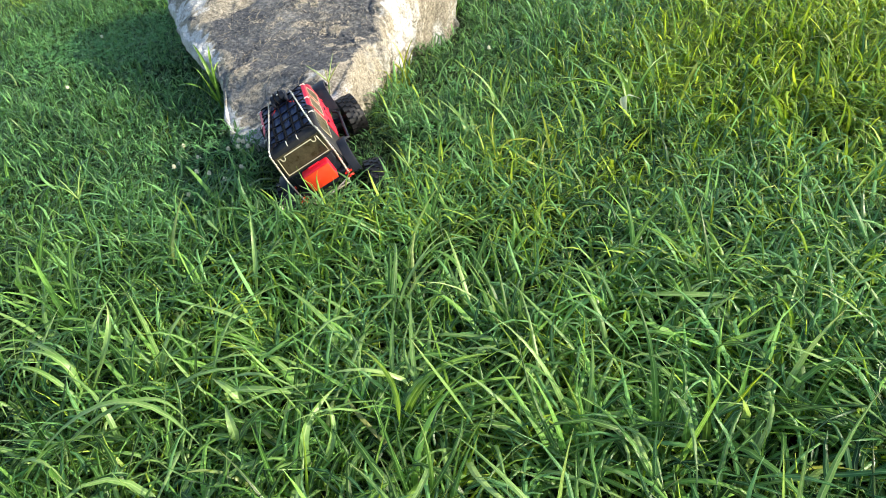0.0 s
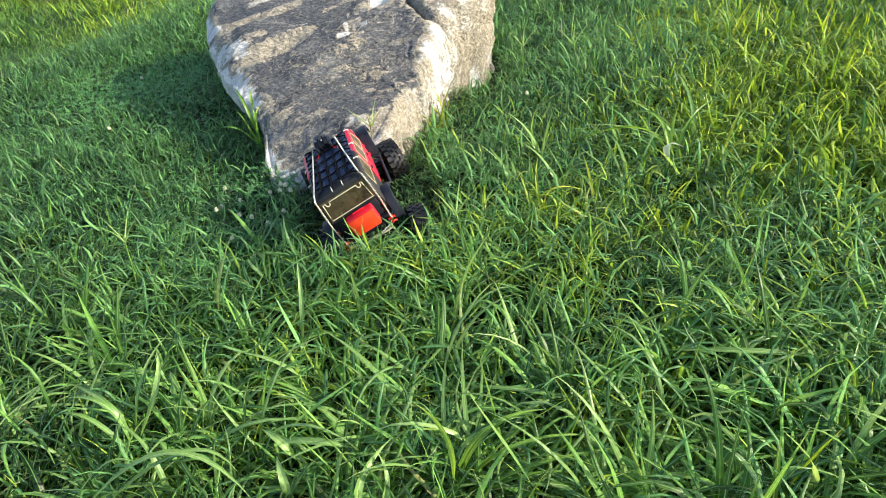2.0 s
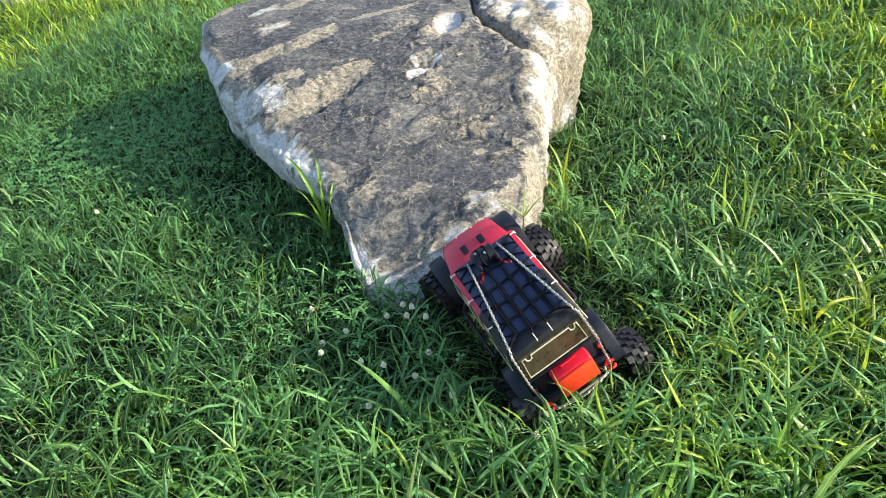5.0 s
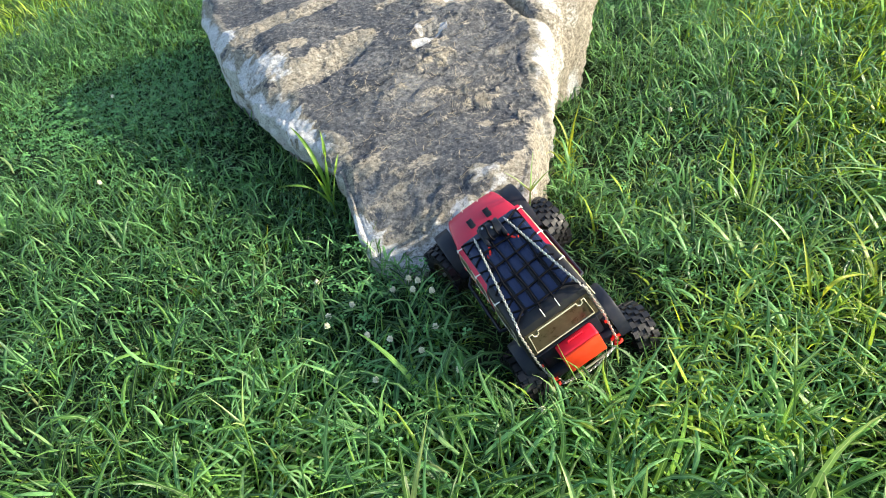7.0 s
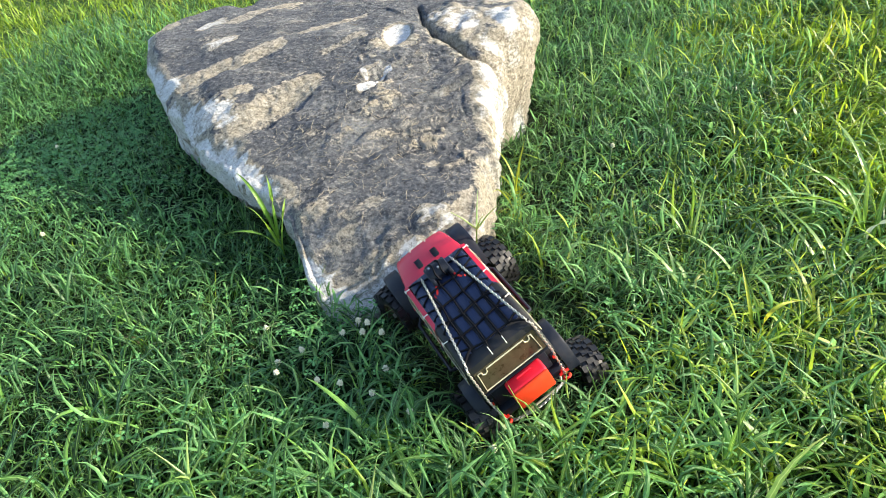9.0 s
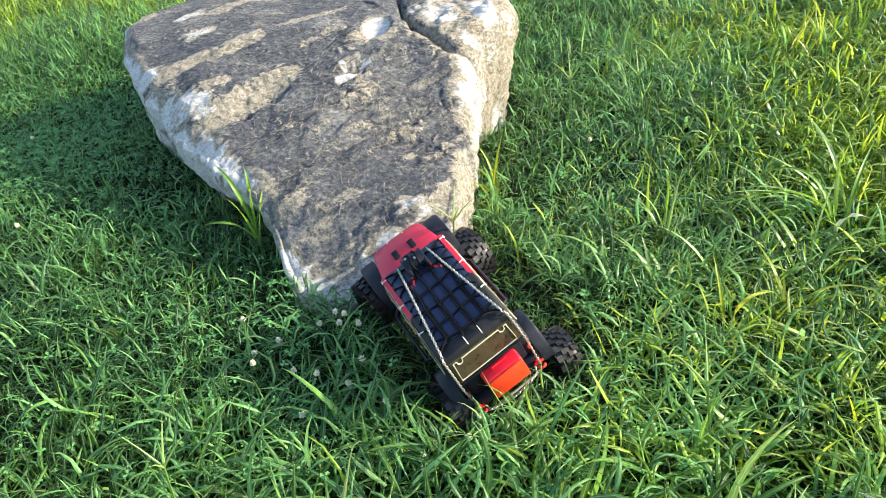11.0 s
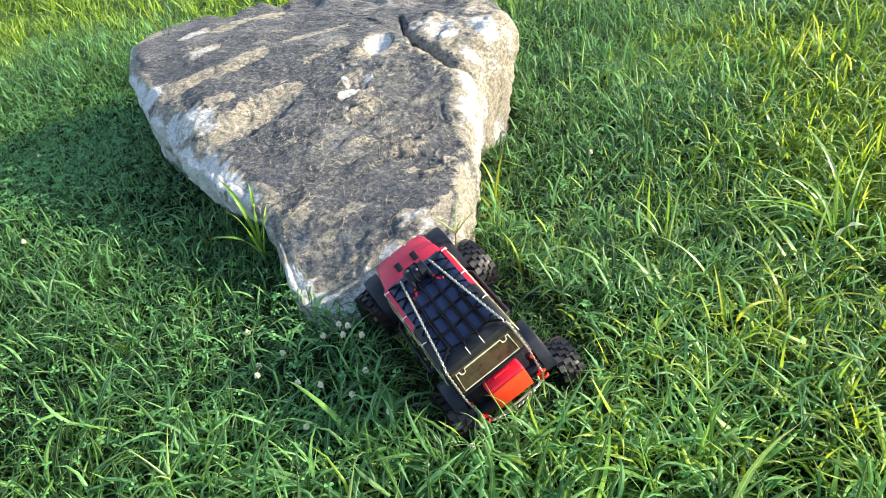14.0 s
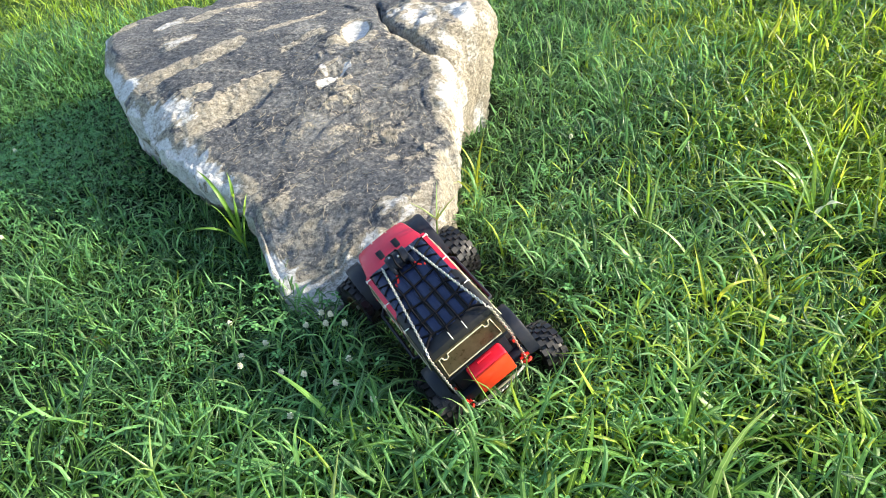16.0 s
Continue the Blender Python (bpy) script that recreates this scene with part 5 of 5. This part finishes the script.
def weed(x, y, n, length, width, label, lean=0.3, seed=1, toward=None, spread=0.9, droop=1.2, curl=0.6, apart=0.009, leaf="clump"):
    root = new("grass_tuft")
    tagged(root, label, "grass tuft")
    r2 = random.Random(seed)
    for k in range(n):
        bm = bmesh.new()
        az = r2.uniform(0, math.tau) if toward is None else radians(toward) + r2.gauss(0, spread)
        L = length * r2.uniform(0.6, 1.1)
        blade_bm(bm, (r2.gauss(0, apart), r2.gauss(0, apart), -0.005), L, width * r2.uniform(0.7, 1.1), az, abs(r2.gauss(lean, 0.18)), lean + droop * r2.uniform(0.5, 1.5), r2.gauss(0, 0.4), r2.gauss(0, curl))
        part("blade", bm, M[leaf], root)
    root.matrix_world = Matrix.Translation((x, y, float(hump(np.array(x), np.array(y)))))


weed(1.48, 1.50, 16, 0.20, 0.005, "straw-yellow grass tuft bent over in the sun", 0.4, 31, None, 0.9, 1.5, 0.9, 0.03, "gold")
weed(1.31, 1.50, 5, 0.30, 0.013, "bright yellow-green tuft of broad upright blades", 0.3, 32, 30, 0.5, 0.6, 0.4, 0.02, "gold")
weed(1.62, 1.34, 12, 0.20, 0.007, "straw-yellow grass tuft bent over in the sun", 0.3, 33, None, 0.9, 1.2, 0.9, 0.03, "gold")
weed(1.40, 0.52, 4, 0.30, 0.013, "yellow-green grass tuft with broad sunlit leaves", 0.6, 34, 60, 0.7, 1.3, 0.9, 0.02, "gold")
weed(1.18, 0.22, 5, 0.28, 0.009, "yellow-green grass tuft with broad sunlit leaves", 0.5, 35, 90, 0.8, 1.2, 0.9, 0.02, "gold")
weed(1.26, 0.95, 7, 0.18, 0.007, "small yellow grass tuft in the sunny lawn", 0.4, 36, None, 0.9, 1.3, 0.9, 0.02, "gold")
weed(0.44, 0.70, 8, 0.20, 0.008, "upright sunlit grass tuft against the rock's pale face", 0.25, 5, leaf="gold")
weed(0.45, 0.60, 6, 0.16, 0.007, "upright sunlit grass tuft against the rock's pale face", 0.25, 6, leaf="gold")
weed(0.90, 0.47, 6, 0.24, 0.011, "upright grass tuft with pale folded blades in the lawn", 0.1, 7, None, 0.9, 1.5)
weed(0.80, 0.29, 5, 0.22, 0.010, "slender grass tuft with pale blades beside dark lawn", 0.15, 17, 60)
weed(0.90, 0.28, 5, 0.22, 0.009, "slender grass tuft with drooping blades beside dark lawn", 0.2, 18, 120)
weed(0.87, 0.88, 7, 0.13, 0.009, "short bright yellow-green grass tuft in the lawn", 0.2, 19)
weed(1.03, 0.31, 8, 0.20, 0.010, "yellowing grass tuft with straw-coloured stems", 0.25, 20)
weed(1.34, 0.64, 8, 0.38, 0.015, "large sprawling grass tuft with long flat leaves", 0.7, 9, 170, 0.6, 0.9)
weed(1.22, 0.38, 7, 0.26, 0.011, "arching grass tuft with one pale sunlit leaf", 0.4, 8)
weed(0.30, -0.33, 8, 0.22, 0.012, "broad-leaved grass tuft beside white clover", 0.5, 10, leaf="grass_short")
weed(0.45, -0.40, 9, 0.20, 0.016, "low broad-leaved dark green weed in the grass", 0.7, 11, None, 0.9, 0.8, leaf="grass_short")
for wx, wy, wn, wl, ww, wlean, wt, wd in ((0.58, -1.15, 7, 0.40, 0.014, 0.9, 20, 0.9), (0.24, -0.72, 7, 0.34, 0.012, 0.7, 170, 1.3),
                                          (1.03, -0.71, 11, 0.36, 0.014, 0.8, 130, 0.9), (1.23, -0.78, 14, 0.40, 0.012, 0.6, None, 1.2), 
                                          (1.11, -0.91, 9, 0.32, 0.014, 0.7, None, 1.3)):
    weed(wx, wy, wn, wl, ww, "sprawling clump of long arching pale-green grass blades", wlean, int(wx * 100), wt, 0.8, wd + 0.3, 1.3, 0.03)
for wx, wy, wn, wl, ww, wlean, wt, wd in ((1.31, -0.31, 9, 0.24, 0.007, 0.1, None, 0.7), (1.94, -0.12, 9, 0.30, 0.011, 0.2, None, 1.9), (1.84, -0.36, 6, 0.30, 0.014, 0.15, None, 1.0),
                                          (1.68, -0.23, 7, 0.30, 0.013, 0.7, 170, 0.9), (1.06, 0.12, 10, 0.20, 0.006, 0.2, None, 0.7), (1.53, -0.40, 8, 0.28, 0.015, 0.5, None, 1.5),
                                          (1.39, -0.49, 10, 0.26, 0.008, 0.2, None, 0.8), (2.0, -0.3, 9, 0.30, 0.010, 0.2, None, 1.6), (1.61, -0.1, 8, 0.20, 0.008, 0.2, None, 1.2)):
    weed(wx, wy, wn - 3, wl, ww * 0.9, "green grass clump with long folded blades", wlean, int(wx * 100) + 7, wt, 0.8, wd, leaf="tall")


def seed_stem(x, y, h, seed):
    root = new("seed_stem")
    tagged(root, "thin grass stem with three pale seed fingers", "grass stem", "seed stems")
    r2 = random.Random(seed)
    bm = bmesh.new()
    tip = Vector((r2.uniform(-0.03, 0.03), r2.uniform(-0.03, 0.03), h))
    tube(bm, [(0, 0, 0), tip * 0.5 + Vector((0.006, 0, 0)), tip], 0.0019, 5)
    part("stalk", bm, M["stem"], root)
    for k in range(4):
        a = k * math.tau / 4 + r2.uniform(0, 0.8)
        d = Vector((math.cos(a) * 0.6, math.sin(a) * 0.6, 0.8)).normalized()
        bm = bmesh.new()
        tube(bm, [tip, tip + d * 0.05, tip + d * 0.095 + Vector((0, 0, -0.008))], lambda t: 0.0024 * (1.1 - t), 5)
        part("seed_finger", bm, M["clump"], root)
    root.matrix_world = Matrix.Translation((x, y, float(hump(np.array(x), np.array(y)))))


for k, (sx, sy, sh) in enumerate([(0.59, 1.07, 0.20), (0.835, 1.06, 0.20), (0.42, 0.22, 0.20), (1.35, 1.2, 0.25), (1.0, -0.2, 0.24), (1.7, 0.3, 0.25), (0.1, -0.5, 0.2)]):
    seed_stem(sx, sy, sh, k)


# ---- clumps whose long blades can be told apart ----
def sprung_blade(bm, a, m, b, width, segs=12):
    """A leaf that springs from the ground below a, bends over at m and ends in b, folded along its midrib."""
    a, m, b = Vector(a), Vector(m), Vector(b)
    pull = m * 2 - (a + b) / 2
    foot = Vector((a.x, a.y, float(hump(np.array(a.x), np.array(a.y))) - 0.004))
    line = [foot] + [a * (1 - t) ** 2 + pull * 2 * t * (1 - t) + b * t ** 2 for t in [k / (segs - 1) for k in range(segs)]]
    lay = bm.verts.layers.float_vector.new("leaf")
    rows = []
    for k, p in enumerate(line):
        t = k / segs
        d = (line[min(k + 1, segs)] - line[max(k - 1, 0)]).normalized()
        sd = d.cross(Vector((0, 0, 1)))
        sd = sd.normalized() if sd.length > 0.05 else Vector((1, 0, 0))
        sd = (Matrix.Rotation(0.5 * math.sin(a.x * 40) + 0.9 * t * math.sin(b.y * 37), 3, d) @ sd).normalized()
        w = width * 0.64 * min(1, 0.45 + 1.8 * t) * max(0.05, 1 - t ** 3)
        up = sd.cross(d).normalized()
        rows.append([bm.verts.new(p - sd * w + up * w * 0.3), bm.verts.new(p), bm.verts.new(p + sd * w + up * w * 0.3)])
        for across, vert in zip((-1, 0, 1), rows[-1]):
            vert[lay] = (across, t, 0)
    for r, q in zip(rows, rows[1:]):
        bm.faces.new((r[0], r[1], q[1], q[0]))
        bm.faces.new((r[1], r[2], q[2], q[1]))


def tuft(label, leaf, grown):
    root = new("grass_tuft")
    tagged(root, label, "grass tuft")
    x, y = grown[0][0][:2]
    root.matrix_world = Matrix.Translation((x, y, float(hump(np.array(x), np.array(y)))))
    bpy.context.view_layer.update()
    for a, m, b, width in grown:
        bm = bmesh.new()
        sprung_blade(bm, a, m, b, width)
        ob = part("blade", bm, M["pale_leaf"] if width > 0.016 else M[leaf], root, "leaf coloured white for its sunlit gloss" if width > 0.016 else "")
        ob.matrix_parent_inverse = root.matrix_world.inverted()


tuft("arching tuft with long pale blades spreading low", "clump", [
    ((0.596, -1.007, 0.03), (0.649, -0.929, 0.17), (0.767, -0.85, 0.13), 0.009),
    ((0.548, -0.93, 0.06), (0.5, -0.93, 0.16), (0.337, -0.946, 0.12), 0.012),
    ((0.534, -0.918, 0.06), (0.503, -0.919, 0.15), (0.343, -0.891, 0.13), 0.011),
    ((0.553, -0.911, 0.06), (0.586, -0.851, 0.16), (0.56, -0.804, 0.21), 0.012),
    ((0.533, -0.901, 0.06), (0.536, -0.834, 0.17), (0.491, -0.694, 0.17), 0.007),
    ((0.562, -0.949, 0.05), (0.477, -0.96, 0.14), (0.358, -0.973, 0.1), 0.01),
])
tuft("broad pale blades arching over in a wide bow", "clump", [
    ((0.585, -1.163, 0.03), (0.746, -0.999, 0.17), (0.927, -0.974, 0.08), 0.014),
    ((0.618, -1.126, 0.05), (0.768, -0.982, 0.16), (0.877, -0.95, 0.12), 0.01),
    ((0.607, -1.144, 0.05), (0.72, -1.082, 0.15), (0.797, -1.067, 0.08), 0.01),
    ((0.572, -1.129, 0.05), (0.628, -1.046, 0.14), (0.689, -1.009, 0.13), 0.008),
])
tuft("stout cut stalk and broad sunlit blades", "clump", [
    ((0.807, -0.843, 0.06), (0.759, -0.842, 0.12), (0.714, -0.828, 0.163), 0.01),
    ((0.806, -0.658, 0.06), (0.76, -0.682, 0.13), (0.635, -0.681, 0.13), 0.014),
    ((0.928, -0.85, 0.05), (0.912, -0.863, 0.12), (0.847, -0.845, 0.12), 0.014),
    ((0.879, -0.849, 0.1), (0.973, -0.836, 0.12), (1.032, -0.801, 0.09), 0.013),
    ((0.967, -0.933, 0.05), (0.969, -0.934, 0.12), (0.929, -0.898, 0.13), 0.014),
    ((0.702, -0.533, 0.06), (0.695, -0.49, 0.16), (0.648, -0.422, 0.22), 0.01),
])
tuft("sheaf of pale yellow-green blades thrown to one side", "tall", [
    ((1.245, -0.812, 0.03), (1.319, -0.728, 0.14), (1.412, -0.558, 0.14), 0.012),
    ((1.245, -0.812, 0.03), (1.385, -0.754, 0.13), (1.529, -0.606, 0.08), 0.007),
    ((1.237, -0.808, 0.03), (1.28, -0.737, 0.15), (1.362, -0.643, 0.15), 0.012),
    ((1.237, -0.808, 0.03), (1.335, -0.738, 0.14), (1.467, -0.626, 0.1), 0.008),
    ((1.232, -0.809, 0.03), (1.271, -0.754, 0.15), (1.33, -0.664, 0.14), 0.01),
    ((1.233, -0.823, 0.03), (1.24, -0.79, 0.16), (1.119, -0.709, 0.15), 0.012),
    ((1.253, -0.816, 0.03), (1.362, -0.76, 0.1), (1.469, -0.685, 0.06), 0.008),
])
tuft("broad folded blade standing among dark grass", "clump", [
    ((1.133, -0.934, 0.04), (1.116, -0.907, 0.13), (1.118, -0.794, 0.14), 0.015),
    ((1.133, -0.934, 0.04), (1.154, -0.877, 0.12), (1.101, -0.835, 0.16), 0.01),
    ((1.212, -0.636, 0.05), (1.23, -0.624, 0.12), (1.239, -0.578, 0.16), 0.01),
])
tuft("long flat blade lying across the grass", "clump", [
    ((1.792, -0.298, 0.1), (1.669, -0.363, 0.14), (1.503, -0.387, 0.12), 0.012),
    ((1.756, -0.4, 0.06), (1.741, -0.4, 0.12), (1.705, -0.359, 0.13), 0.012),
    ((1.852, -0.475, 0.05), (1.827, -0.439, 0.12), (1.8, -0.353, 0.13), 0.013),
    ((1.842, -0.374, 0.06), (1.839, -0.366, 0.13), (1.842, -0.299, 0.16), 0.01),
    ((1.841, -0.463, 0.06), (1.883, -0.47, 0.11), (1.932, -0.437, 0.08), 0.01),
])
tuft("large sprawling tuft with a pale sunlit leaf", "tall", [
    ((1.301, 0.527, 0.05), (1.204, 0.555, 0.15), (0.996, 0.529, 0.1), 0.013),
    ((1.304, 0.551, 0.05), (1.295, 0.562, 0.14), (1.304, 0.637, 0.22), 0.009),
    ((1.301, 0.527, 0.05), (1.233, 0.614, 0.17), (1.097, 0.636, 0.13), 0.012),
    ((1.298, 0.504, 0.09), (1.312, 0.462, 0.15), (1.352, 0.473, 0.14), 0.018),
    ((1.246, 0.438, 0.1), (1.265, 0.432, 0.13), (1.301, 0.442, 0.14), 0.014),
    ((1.313, 0.519, 0.04), (1.341, 0.591, 0.17), (1.406, 0.77, 0.18), 0.008),
])
tuft("upright pale blades leaning in the green lawn", "tall", [
    ((0.883, 0.516, 0.03), (0.867, 0.517, 0.14), (0.869, 0.609, 0.2), 0.008),
    ((0.897, 0.517, 0.03), (0.914, 0.535, 0.13), (0.905, 0.605, 0.17), 0.009),
    ((0.778, 0.41, 0.04), (0.806, 0.395, 0.12), (0.864, 0.427, 0.12), 0.009),
    ((1.15, 0.3, 0.04), (1.162, 0.269, 0.12), (1.213, 0.31, 0.12), 0.014),
    ((1.154, 0.271, 0.04), (1.112, 0.285, 0.12), (1.057, 0.279, 0.09), 0.01),
])
tuft("yellow-green blades bending at the lawn's sunny side", "gold", [
    ((1.279, 0.362, 0.04), (1.295, 0.327, 0.13), (1.344, 0.33, 0.1), 0.01),
    ((1.043, 0.148, 0.04), (1.025, 0.162, 0.15), (1.007, 0.231, 0.2), 0.007),
    ((1.055, 0.149, 0.04), (1.068, 0.142, 0.14), (1.14, 0.21, 0.12), 0.009),
])
tuft("bright yellow-green tuft leaning out from the rock's foot", "tall", [
    ((-0.159, 0.381, 0.07), (-0.189, 0.388, 0.21), (-0.259, 0.429, 0.26), 0.011),
    ((-0.159, 0.381, 0.07), (-0.128, 0.361, 0.22), (-0.143, 0.388, 0.28), 0.01),
    ((-0.144, 0.355, 0.07), (-0.157, 0.284, 0.17), (-0.25, 0.281, 0.16), 0.009),
    ((-0.142, 0.355, 0.07), (-0.155, 0.325, 0.19), (-0.22, 0.36, 0.2), 0.008),
    ((-0.137, 0.356, 0.07), (-0.082, 0.315, 0.2), (-0.088, 0.361, 0.23), 0.007),
])
